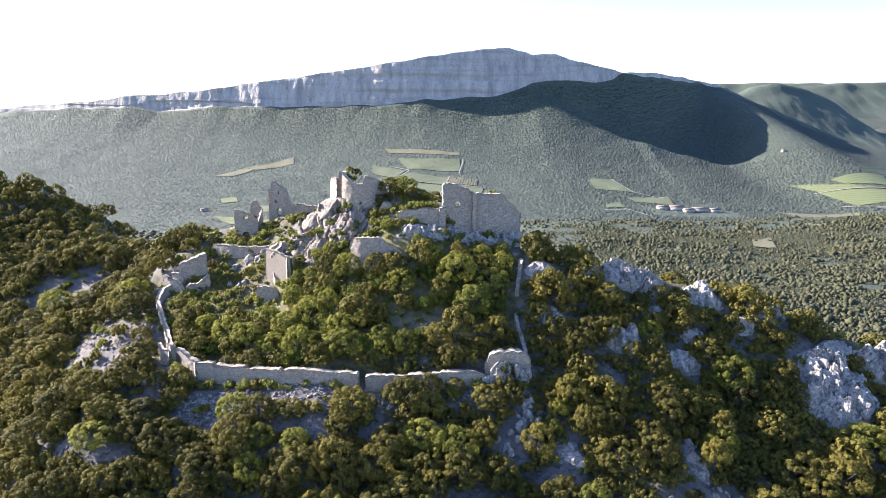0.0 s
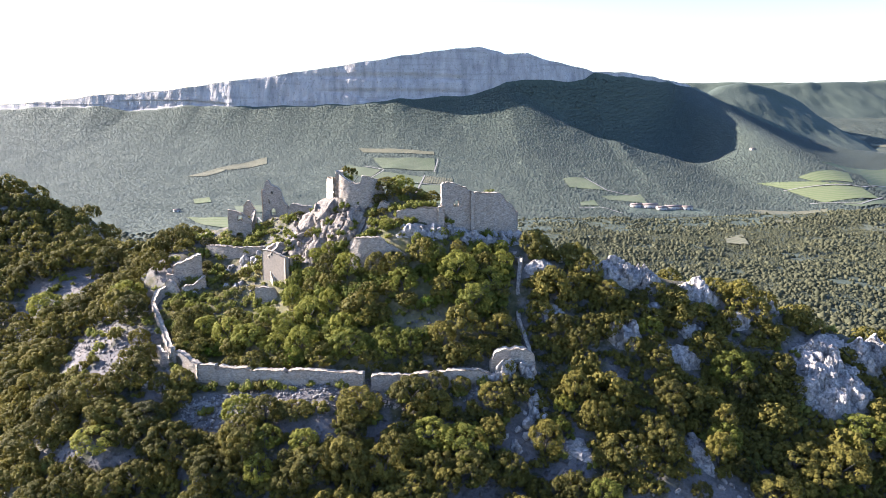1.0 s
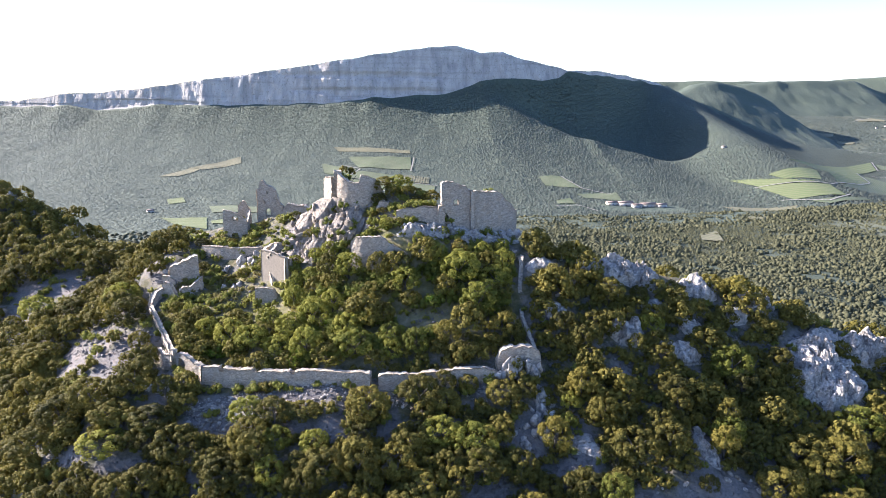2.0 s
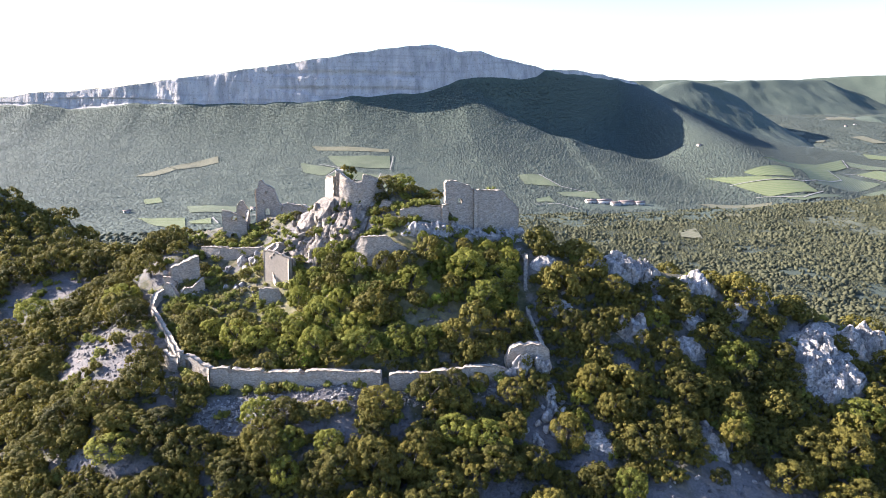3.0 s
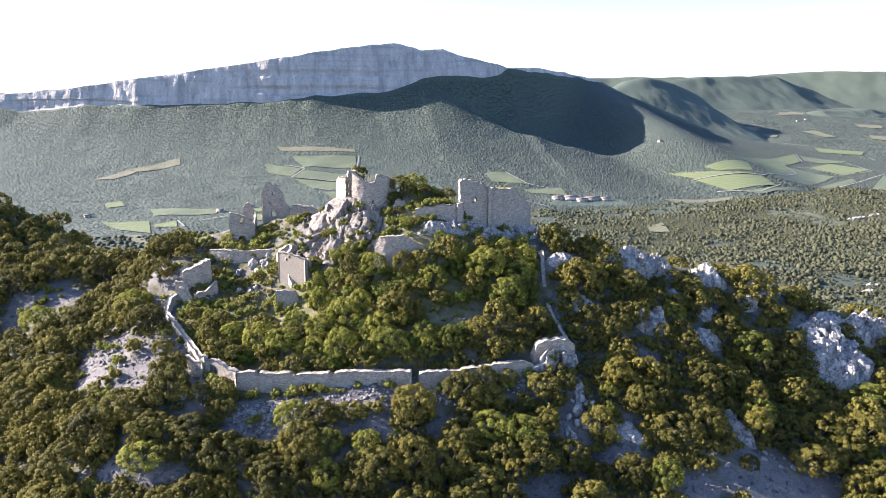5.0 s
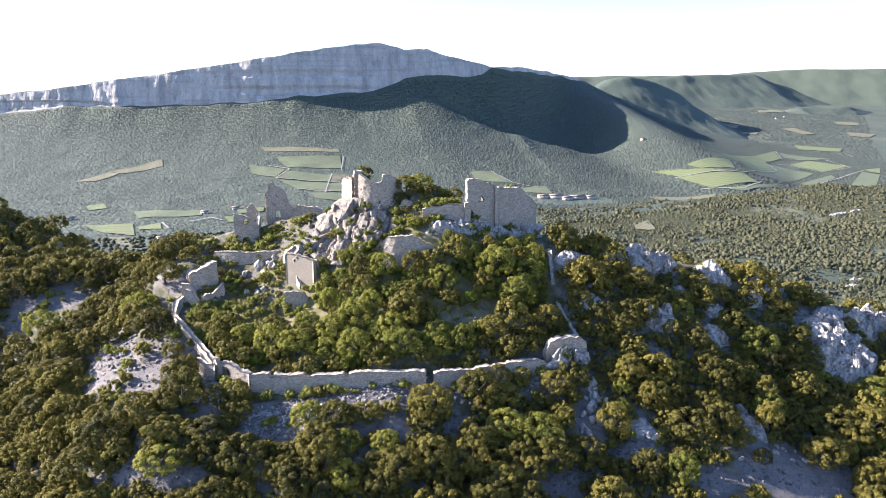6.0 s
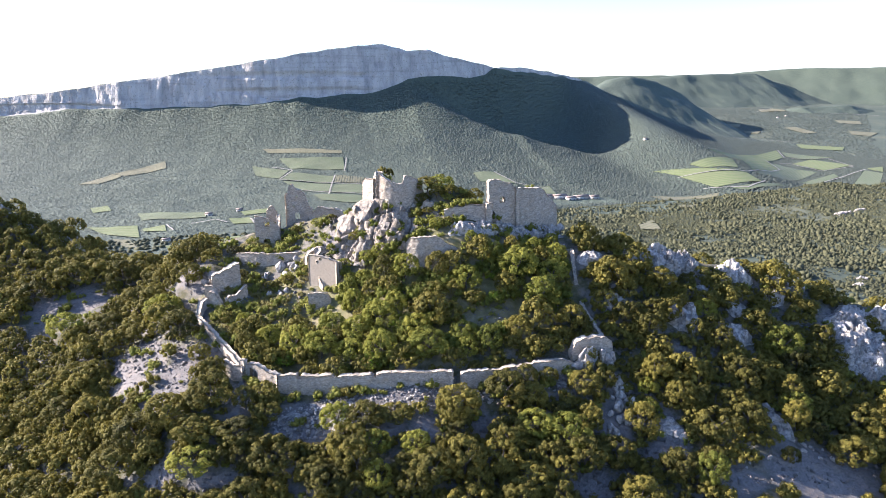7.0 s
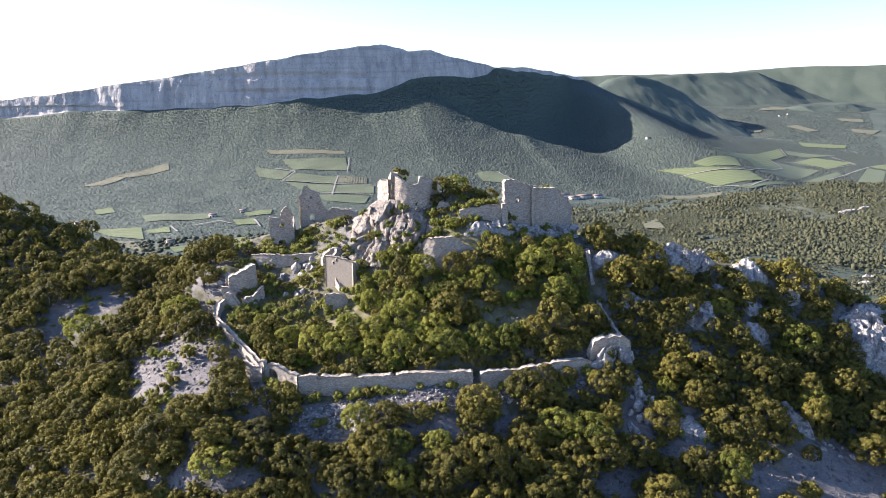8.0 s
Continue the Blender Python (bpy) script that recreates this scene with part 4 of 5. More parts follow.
stones("loose grey limestone scree on the slope", SCREE, 14000, 301, 0.04, 0.14)
stones("fallen stones at the foot of the curtain wall", [(-30, 112.6, 14, 3), (-37, 111, 7, 3), (-6, 110.5, 6, 2), (6, 111, 4, 2.5), (-48, 119, 5, 3)], 1900, 302, 0.08, 0.42, LIMESTONE)
stones("grey stones scattered between the trees on the slope", [(-25, 101, 45, 14), (35, 108, 40, 18), (60, 120, 22, 12), (-75, 130, 20, 22)], 9000, 304, 0.07, 0.4)
stones("scattered stones in the castle ward", CLEAR, 1200, 303, 0.1, 0.4)


# ---- trees ----
def crown(seed, r, h, lumps, count, leaf, low=-0.45):
    """A rounded evergreen crown: leaf sprays on the outside of many small domes."""
    q = np.random.default_rng(seed)
    z = q.uniform(low, 1, lumps)
    a = np.arange(lumps) * 2.4 + q.uniform(-0.5, 0.5, lumps)
    flat = np.sqrt(np.maximum(1 - z**2, 0))
    out = np.stack([flat * np.cos(a), flat * np.sin(a), z], 1)
    wob = q.uniform(0.8, 0.93, (lumps, 1))
    mid = out * wob * np.array([r, r, h * 0.55]) + np.array([0, 0, h * 0.5])
    rad = r * q.uniform(0.75, 1.3, lumps) * 1.6 / math.sqrt(lumps)
    k = q.choice(lumps, count * 3, p=rad**2 / (rad**2).sum())
    d = q.normal(size=(count * 3, 3)) + 0.7 * out[k] + np.array([0, 0, 0.25])
    d /= np.linalg.norm(d, axis=1, keepdims=True)
    p = mid[k] + d * (rad[k] * q.uniform(0.82, 1.12, count * 3))[:, None]
    gap = np.linalg.norm(p[:, None] - mid[None], axis=2) / rad[None]
    gap[np.arange(len(k)), k] = 9
    keepers = np.nonzero(gap.min(1) > 0.86)[0][:count]
    p, d = p[keepers], d[keepers]
    nrm = d + q.normal(0, 0.27, d.shape)
    nrm /= np.linalg.norm(nrm, axis=1, keepdims=True)
    t = np.cross(nrm, q.normal(size=nrm.shape))
    t /= np.linalg.norm(t, axis=1, keepdims=True)
    b = np.cross(nrm, t)
    s = leaf * q.uniform(0.6, 1.35, (len(p), 1))
    quad = np.stack([p - t * s * 0.55, p - b * s * 0.4 - nrm * s * 0.2, p + t * s * 0.55, p + b * s * 0.4 - nrm * s * 0.2], 1)
    inner = np.arange(0, lumps, 3) if lumps > 30 else np.arange(lumps)
    core = BALL1[0][None] * (rad[inner] * 0.68)[:, None, None] + mid[inner][:, None]
    verts = np.concatenate([quad.reshape(-1, 3), core.reshape(-1, 3)])
    qf = np.arange(len(p) * 4).reshape(-1, 4)
    cf = (BALL1[1][None] + (len(p) * 4 + np.arange(len(inner)) * len(BALL1[0]))[:, None, None]).reshape(-1, 3)
    return verts, qf, cf


def trunk(seed, h, r):
    """A short forked trunk, tapered, with three limbs."""
    q = np.random.default_rng(seed)
    verts, faces = [], []

    def limb(p0, p1, r0, r1):
        axis = (p1 - p0) / np.linalg.norm(p1 - p0)
        s = np.cross(axis, [0.3, 0.9, 0.1])
        s /= np.linalg.norm(s)
        c = np.cross(axis, s)
        start = sum(len(v) for v in verts)
        ang = np.arange(6) * np.pi / 3
        circle = np.cos(ang)[:, None] * s + np.sin(ang)[:, None] * c
        verts.append(np.concatenate([p0 + circle * r0, p1 + circle * r1]))
        faces.extend([[start + k, start + (k + 1) % 6, start + 6 + (k + 1) % 6, start + 6 + k] for k in range(6)])

    fork = np.array([q.uniform(-0.2, 0.2), q.uniform(-0.2, 0.2), h * 0.35])
    limb(np.array([0, 0, -0.5]), fork, r, r * 0.75)
    for k in range(3):
        a = k * 2.1 + q.uniform(-0.4, 0.4)
        limb(fork, fork + np.array([math.cos(a) * h * 0.25, math.sin(a) * h * 0.25, h * 0.35]), r * 0.6, r * 0.25)
    return np.concatenate(verts), np.array(faces)


# The oaks that stand out: x, y and the crown's half-width
BELOW = [(-14.1, 106.6, 3.6), (-14.5, 103.4, 2.0), (-33.6, 108.6, 2.7), (-29.2, 107.2, 2.7), (-24.3, 107.0, 2.8), (-28.0, 102.4, 2.3), (-32.3, 103.0, 3.1), (-22.0, 100.6,
    2.3), (-20.3, 96.4, 3.5), (-14.1, 99.6, 1.5), (-5.4, 108.6, 3.4), (-7.1, 101.6, 3.2), (-9.8, 97.0, 3.1), (-5.5, 93.7, 3.5), (-31.2, 99.9, 3.0), (-28.4, 97.4, 2.2),
    (-37.6, 100.6, 2.8), (-13.7, 94.3, 2.2), (-23.1, 95.1, 2.6), (8.3, 108.3, 2.9), (12.1, 108.3, 1.7), (2.7, 110.9, 1.7), (-1.4, 110.5, 1.9), (2.5, 100.4, 3.7), (2.9,
    104.7, 1.7), (9.2, 96.3, 2.7)]
EAST = [(15.4, 101.0, 2.7), (24.1, 104.6, 2.5), (27.5, 98.3, 3.7), (33.4, 99.0, 3.0), (21.5, 108.6, 2.5), (19.2, 107.3, 1.5), (18.4, 93.1, 2.7), (13.4, 93.7, 1.8), (3.5,
    96.1, 3.4), (24.3, 117.4, 3.0), (37.1, 114.5, 2.6), (29.5, 108.4, 2.6), (37.6, 108.4, 2.6), (50.2, 114.4, 3.7), (50.8, 111.2, 2.8), (59.8, 115.7, 2.4), (45.0, 104.2,
    2.1), (32.6, 102.6, 2.5), (54.4, 99.1, 3.6), (48.5, 92.9, 3.4), (61.2, 97.3, 3.7), (68.0, 104.2, 3.7), (37.3, 93.0, 1.5), (24.3, 128.4, 2.5), (31.2, 126.9, 3.0),
    (37.3, 127.8, 1.7), (20.8, 119.9, 2.5), (27.1, 121.1, 2.4), (33.5, 122.0, 1.4), (37.5, 120.9, 2.2)]
WEST = [(-57.0, 129.4, 2.0), (-54.1, 124.8, 2.0), (-48.3, 115.4, 2.0), (-44.6, 112.3, 2.2), (-53.9, 116.2, 3.7), (-56.2, 111.4, 3.4), (-48.8, 109.0, 3.6), (-55.7, 106.2,
    3.7), (-65.0, 114.3, 3.7), (-60.7, 115.4, 3.5), (-68.3, 110.7, 3.7), (-69.8, 107.7, 3.7), (-43.6, 104.1, 3.6), (-47.8, 100.1, 3.1), (-61.6, 137.4, 3.6), (-66.2,
    148.2, 3.7), (-62.3, 155.2, 3.2), (-90.7, 174.6, 3.7), (-79.6, 172.8, 3.7), (-70.9, 169.3, 3.7), (-62.5, 166.4, 3.7), (-98.3, 171.0, 3.7), (-78.1, 152.5, 3.7),
    (-87.1, 155.2, 3.7), (-80.7, 138.6, 3.7), (-80.7, 130.7, 3.7), (-75.4, 125.3, 3.5), (-74.1, 162.0, 3.7)]
WARD = [(-16.7, 119.5, 3.7), (-18.1, 123.7, 2.6), (-7.3, 130.3, 2.9), (5.9, 125.0, 3.6), (3.1, 131.1, 3.7), (9.9, 129.9, 3.1), (10.2, 119.6, 2.8), (-22.3, 137.4, 2.3),
    (-25.7, 138.1, 1.4), (-10.1, 120.8, 2.6), (-10.2, 117.7, 2.0), (-5.9, 118.1, 2.2), (-0.2, 119.3, 2.5), (11.6, 118.9, 2.0), (-18.4, 136.0, 2.7), (-12.5, 133.8, 2.4),
    (-24.4, 128.4, 3.0), (-28.5, 127.2, 3.0), (-25.2, 120.7, 2.9), (-30.2, 122.7, 2.7), (-35.4, 124.9, 3.0), (-39.8, 127.9, 2.9), (-32.9, 130.5, 2.6), (-48.8, 129.7,
    2.0), (-44.9, 131.3, 2.3), (-21.2, 129.9, 2.2), (-28.8, 134.4, 2.0)]

CASTLE = [(-22.4, 143.0, 2.1), (-25.3, 143.7, 1.9), (-19.5, 140.0, 1.6), (-27.2, 149.2, 1.7), (-31.9, 150.6, 1.5), (-10.7, 142.9, 1.9), (-8.4, 142.6, 1.5), (-13.8, 148.0, 1.1),
    (-34.7, 162.0, 1.6), (-31.4, 161.0, 1.5), (-41.2, 163.1, 1.4), (-39.3, 163.5, 1.4), (-46.2, 162.3, 1.5), (-51.0, 155.3, 1.4), (-45.0, 151.0, 1.7), (-53.1, 141.1, 1.8), (-49.9, 138.0, 1.6),
    (-41.5, 149.5, 1.6), (-29.7, 145.2, 1.7), (-28.7, 141.5, 1.6), (-53.3, 163.8, 1.9), (-58.8, 165.7, 2.5), (-2.6, 138.5, 1.4), (0.7, 141.0, 1.3), (-4.6, 138.5, 1.4), (-15.7, 134.9, 1.3), (8.2, 136.6, 2.1), (12.2, 138.2, 1.8), (3.4, 136.6, 1.9), (-0.8, 134.6, 2.4), (11.9, 133.8, 2.5), (-29.0, 138.9, 1.6), (-26.4, 140.6, 1.7), (-29.6, 146.0, 1.2)]

# Where the others may stand
q = np.random.default_rng(55)
step = 2.6
cx, cy = np.meshgrid(np.arange(-165, 112, step), np.arange(80, 240, step), indexing="ij")
cx, cy = (cx + q.uniform(-1.2, 1.2, cx.shape)).ravel(), (cy + q.uniform(-1.2, 1.2, cy.shape)).ravel()
crest_y = np.interp(cx, CREST[:, 0], CREST[:, 1])
size = np.clip(q.normal(2.1, 0.55, cx.shape), 1.0, 3.3)
dens = 0.8 - 0.3 * (cx > 12) + 0.5 * (cx < -45) + 0.4 * fbm(cx / 14, cy / 14, seed=71)
ok = (q.random(cx.shape) < dens) & (cy < crest_y + 14 + 16 * (cx < -92)) & (cy > 84)
ok &= zone(cx, cy, [(x, y - (1.4 if y < 150 else 3.6), a + 0.9, b + (1.9 if y < 150 else 3.8)) for x, y, a, b in SCREE]) < 0.3
ok &= zone(cx, cy, CLEAR) < 0.3
ok &= zone(cx, cy, [(x, y - 0.4 * h, 0.78 * a, 0.8 * b + 0.4 * h) for x, y, a, b, h in CREST_ROCK + SLOPE_ROCK]) < 0.3
ok &= ~((cy > 136.5) & (cx > -57) & (cx < 17))     # the castle ward has its own
ok &= ~((cy > 131.5) & (cx > -46) & (cx < -26))
for line in WALL_LINES:
    for p0, p1 in zip(line[:-1], line[1:]):
        u = np.clip(((cx - p0[0]) * (p1 - p0)[0] + (cy - p0[1]) * (p1 - p0)[1]) / ((p1 - p0) @ (p1 - p0)), 0, 1)
        dx, dy = cx - p0[0] - u * (p1 - p0)[0], cy - p0[1] - u * (p1 - p0)[1]
        ok &= (np.hypot(dx, dy) > 0.6 + 0.7 * size) & ~((dy < 0) & (dy > (-5.0 if p0[1] < 126 else -2.2)) & (np.abs(dx) < 1.5))
oaks = [(x, y, min(h, 3.7)) for x, y, h in BELOW + EAST + WEST + WARD] + [(x, y, 0.85 * h) for x, y, h in CASTLE]
oaks += [(-12.6, 150.4, 1.6), (-9.6, 149.6, 1.6), (-6.6, 149.2, 1.5), (-11.8, 147.8, 1.2), (-4.4, 148.0, 1.3), (-11.0, 152.6, 3.0), (-8.2, 152.0, 2.9), (-5.4, 152.4, 2.4), (-3.4, 151.0, 1.8), (-1.4, 148.4, 1.9), (-45.0, 168.2, 1.5)]
named = len(oaks)
view = (cx > -28 - 0.62 * cy) & (cx < 14 + 0.66 * cy) & (cy < crest_y + 6 + 18 * (cx < -92))
for i in np.nonzero(ok & view)[0][np.argsort(-size[ok & view])]:
    if all((cx[i] - x) ** 2 + (cy[i] - y) ** 2 > (0.53 * (size[i] + h)) ** 2 for x, y, h in oaks):
        oaks.append((float(cx[i]), float(cy[i]), float(size[i])))
more = sorted(range(named, len(oaks)), key=lambda k: oaks[k][1] + 0.25 * abs(oaks[k][0] + 10))
close, rest = list(range(named)) + more[: 300 - named], np.array(more[300 - named :])
oak_x, oak_y, oak_r = np.array(oaks).T

OAKS = []
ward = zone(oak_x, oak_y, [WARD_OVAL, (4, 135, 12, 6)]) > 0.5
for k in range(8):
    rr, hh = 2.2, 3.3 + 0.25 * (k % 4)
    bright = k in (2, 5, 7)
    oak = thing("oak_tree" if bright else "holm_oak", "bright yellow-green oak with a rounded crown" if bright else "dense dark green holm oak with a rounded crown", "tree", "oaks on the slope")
    part("trunk", mesh_of("trunk", *trunk(400 + k, hh, 0.16), BARK), oak)
    v, qf, cf = crown(420 + k, rr, hh, 80, 3600, 0.165)
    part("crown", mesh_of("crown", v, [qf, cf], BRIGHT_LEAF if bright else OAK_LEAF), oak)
    OAKS.append(oak)
for n, i in enumerate(close):
    s = oak_r[i] / 2.2
    m = pose(oak_x[i], oak_y[i], float(land(oak_x[i], oak_y[i])), 0, 0, q.uniform(0, 360)) @ Matrix.Diagonal((s, s, min(s, 0.6 + 0.4 * s) * q.uniform(0.95, 1.3) * (0.7 if 139 < oak_y[i] < 165 and -58 < oak_x[i] < 16 else 0.78 if 105 < oak_y[i] < 112 and oak_x[i] < -15 else 1), 1))
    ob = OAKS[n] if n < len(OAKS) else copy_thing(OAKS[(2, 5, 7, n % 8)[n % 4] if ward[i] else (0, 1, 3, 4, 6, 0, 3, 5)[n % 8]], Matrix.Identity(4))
    ob.matrix_basis = m


def woodland(name, label, x, y, scale, kinds, mat, seed, squash=(0.85, 1.2), z=None):
    """Many crowns joined into one sheet of foliage."""
    w = np.random.default_rng(seed)
    vs, qs, cs, at = [], [], [], 0
    z = land(x, y) if z is None else z
    for i in range(len(x)):
        v, qf, cf = kinds[w.integers(len(kinds))]
        a, s = w.uniform(0, 2 * np.pi), scale[i]
        rot = np.array([[math.cos(a), math.sin(a), 0], [-math.sin(a), math.cos(a), 0], [0, 0, w.uniform(*squash)]])
        vs.append((v @ rot) * s + [x[i], y[i], z[i]])
        qs.append(qf + at)
        cs.append(cf + at)
        at += len(v)
    return thing(name, label, "trees", kind="stuff", data=mesh_of(name, np.concatenate(vs), [np.concatenate(qs), np.concatenate(cs)], mat))


LIGHT_OAKS = [crown(460 + k, 2.2, 3.3, 44, 640, 0.33) for k in range(6)]
woodland("oak_woodland", "holm oak scrub covering the castle hill", oak_x[rest], oak_y[rest], oak_r[rest] / 2.2, LIGHT_OAKS, OAK_LEAF, 500)
# low shrubs between the walls and along the edges of the scree
n = 2600
sx, sy = q.uniform(-100, 80, n), q.uniform(95, 175, n)
n_ward = zone(sx, sy, [WARD_OVAL]) > 0.5
good = (sy < np.interp(sx, CREST[:, 0], CREST[:, 1]) + 3) & ((zone(sx, sy, CLEAR) > 0.1) | (zone(sx, sy, SCREE) > 0.02) & (q.random(n) < 0.08) | (q.random(n) < 0.3) | n_ward & (q.random(n) < 0.8))
sx, sy = sx[good], sy[good]
# more of them along the foot of the curtain wall
for line in WALL_LINES:
    for p0, p1 in zip(line[:-1], line[1:]):
        if p0[1] < 126 and p0[0] < 9:
            m = int(np.hypot(*(p1 - p0)) * 0.45)
            u = q.random(m)
            sx = np.append(sx, p0[0] + u * (p1 - p0)[0])
            sy = np.append(sy, p0[1] + u * (p1 - p0)[1] - q.uniform(1.0, 2.4, m))
# dark low growth that closes the gaps between the oaks
m = 3400
ux, uy = q.uniform(-100, 85, m), q.uniform(86, 140, m)
free = (zone(ux, uy, SCREE) < 0.15) & (zone(ux, uy, CLEAR + [WARD_OVAL]) < 0.2) & (zone(ux, uy, [(x, y - 0.3 * h, a, b + 0.3 * h) for x, y, a, b, h in CREST_ROCK + SLOPE_ROCK]) < 0.2)
free &= (uy < np.interp(ux, CREST[:, 0], CREST[:, 1]) - 2) & (ux > -28 - 0.62 * uy) & (ux < 14 + 0.66 * uy)
for line in WALL_LINES:
    for p0, p1 in zip(line[:-1], line[1:]):
        u = np.clip(((ux - p0[0]) * (p1 - p0)[0] + (uy - p0[1]) * (p1 - p0)[1]) / ((p1 - p0) @ (p1 - p0)), 0, 1)
        free &= np.hypot(ux - p0[0] - u * (p1 - p0)[0], uy - p0[1] - u * (p1 - p0)[1]) > 1.6
ux, uy = ux[free], uy[free]
woodland("undergrowth", "low dark green kermes oak between the trees", ux, uy, q.uniform(0.35, 0.75, len(ux)), [crown(530 + k, 1.8, 2.2, 12, 150, 0.4, -0.3) for k in range(4)], OAK_LEAF, 506)
# and a thick growth between the walls of the castle
m = 760
ux, uy = q.uniform(-57, 15, m), q.uniform(135, 163, m)
free = np.ones(m, bool)
for line in WALL_LINES:
    for p0, p1 in zip(line[:-1], line[1:]):
        u = np.clip(((ux - p0[0]) * (p1 - p0)[0] + (uy - p0[1]) * (p1 - p0)[1]) / ((p1 - p0) @ (p1 - p0)), 0, 1)
        free &= np.hypot(ux - p0[0] - u * (p1 - p0)[0], uy - p0[1] - u * (p1 - p0)[1]) > 1.0
free &= (uy < np.interp(ux, CREST[:, 0], CREST[:, 1]) + 2) & (np.hypot(ux + 18.6, uy - 155.6) > 11)
free &= fbm(ux / 5, uy / 5, seed=88, octaves=2) > -0.22
free &= ~((uy > 152.5) & (uy < 159) & (ux > -52) & (ux < -38))     # open ground before the upper wall
sx, sy = np.append(sx, ux[free]), np.append(sy, uy[free])
woodland("shrubs", "low yellow-green garrigue shrubs among the ruins", sx, sy, 0.22 + 0.42 * q.random(len(sx)) ** 1.6, [crown(480 + k, 1.8, 2.0, 7, 64, 0.56, -0.3) for k in range(4)], SHRUB_LEAF, 501)
# taller bushes that fill the ward between the oaks
m = 620
a, b = q.uniform(0, 2 * np.pi, m), np.sqrt(q.random(m))
ux, uy = WARD_OVAL[0] + WARD_OVAL[2] * b * np.cos(a), WARD_OVAL[1] + WARD_OVAL[3] * b * np.sin(a)
free = (zone(ux, uy, SCREE) < 0.1) & ~((uy > 131.5) & (ux > -45) & (ux < -27))
for line in WALL_LINES:
    for p0, p1 in zip(line[:-1], line[1:]):
        u = np.clip(((ux - p0[0]) * (p1 - p0)[0] + (uy - p0[1]) * (p1 - p0)[1]) / ((p1 - p0) @ (p1 - p0)), 0, 1)
        dy = uy - p0[1] - u * (p1 - p0)[1]
        free &= (np.hypot(ux - p0[0] - u * (p1 - p0)[0], dy) > 2.0) & ~((dy < 0) & (dy > -2.5))
ux, uy = ux[free], uy[free]
lime = q.random(len(ux)) < 0.09
woodland("lime_bushes", "vivid lime-green terebinth bushes in the castle ward", ux[lime], uy[lime], q.uniform(0.5, 0.9, int(lime.sum())), [crown(578 + k, 1.8, 2.5, 16, 300, 0.26, -0.3) for k in range(3)], LIME_LEAF, 507)
ux, uy = ux[~lime], uy[~lime]
woodland("ward_bushes", "bright yellow-green bushes filling the castle ward", ux, uy, q.uniform(0.5, 0.95, len(ux)), [crown(570 + k, 1.8, 2.5, 16, 260, 0.3, -0.3) for k in range(4)], SHRUB_LEAF, 504)
# tufts of dry grass on the open ground among the ruins
m = 1500
ux, uy = q.uniform(-58, 16, m), q.uniform(133, 166, m)
free = (zone(ux, uy, CLEAR) > 0.25) & (zone(ux, uy, SCREE) < 0.4) & (uy < np.interp(ux, CREST[:, 0], CREST[:, 1]) + 1)
ux, uy = ux[free], uy[free]
woodland("dry_grass", "tufts of straw-yellow grass among the ruins", ux, uy, q.uniform(0.16, 0.36, len(ux)), [crown(583 + k, 1.9, 1.3, 5, 60, 0.6, 0.0) for k in range(4)], STRAW, 508)
# tufts in the cracks of the crag
pick = q.choice(len(crag_v), 34)
tuft = crag_v[pick]
tuft = tuft[(tuft[:, 2] < 76.5)]
woodland("crag_shrubs", "small green shrubs rooted in the cracks of the crag", tuft[:, 0], tuft[:, 1], q.uniform(0.2, 0.55, len(tuft)), [crown(490 + k, 1.8, 2.0, 6, 110, 0.5, -0.3) for k in range(3)], SHRUB_LEAF, 502, z=tuft[:, 2] - 0.3)
# plants on the wall tops
on_top = np.array([(-20.4, 154.6, 81.0), (-19.6, 154.8, 80.6), (-7.4, 145.4, 76.1), (-5.8, 145.2, 76.3), (-4.2, 145.0, 76.5), (-2.4, 144.8, 76.8), (-1.2, 144.6, 76.9), (10.6, 147.6, 79.0), (-48.0, 160.2, 65.0), (-45.6, 159.4, 65.1), (-43.0, 158.8, 65.2), (-40.6, 158.2, 65.3), (2.0, 143.2, 73.4)])
woodland("wall_plants", "tufts of grass and bushes growing on the wall tops", on_top[:, 0], on_top[:, 1], q.uniform(0.3, 0.55, len(on_top)), [crown(496 + k, 1.8, 1.7, 6, 110, 0.45, -0.3) for k in range(3)], SHRUB_LEAF, 503, z=on_top[:, 2])
stray = thing("oak_tree", "small two-headed oak rooted inside the round tower", "tree", at=pose(-19.3, 157.0, 77.0))
part("trunk", mesh_of("trunk", *trunk(598, 6.6, 0.14), BARK), stray)
for dx, dz, k in ((-0.9, 4.9, 0), (0.75, 4.6, 1)):
    v, qf, cf = crown(599 + k, 0.85, 1.5, 20, 520, 0.16)
    part("crown", mesh_of("crown", v + [dx, 0.2 * k, dz], [qf, cf], OAK_LEAF), stray)


# ---- the valley ----
def quad_inside(x, y, c, grow=4.0):
    """Which points lie inside a field's four corners, or within a few metres of it."""
    c = np.array(c, float)
    if np.sum(c[:, 0] * np.roll(c[:, 1], -1) - np.roll(c[:, 0], -1) * c[:, 1]) < 0:
        c = c[::-1]
    inside = np.ones(np.shape(x), bool)
    for p, s in zip(c, np.roll(c, -1, 0)):
        e = (s - p) / np.linalg.norm(s - p)
        inside &= e[0] * (y - p[1]) - e[1] * (x - p[0]) > -grow
    return inside


FIELDS, FRINGE = [], []


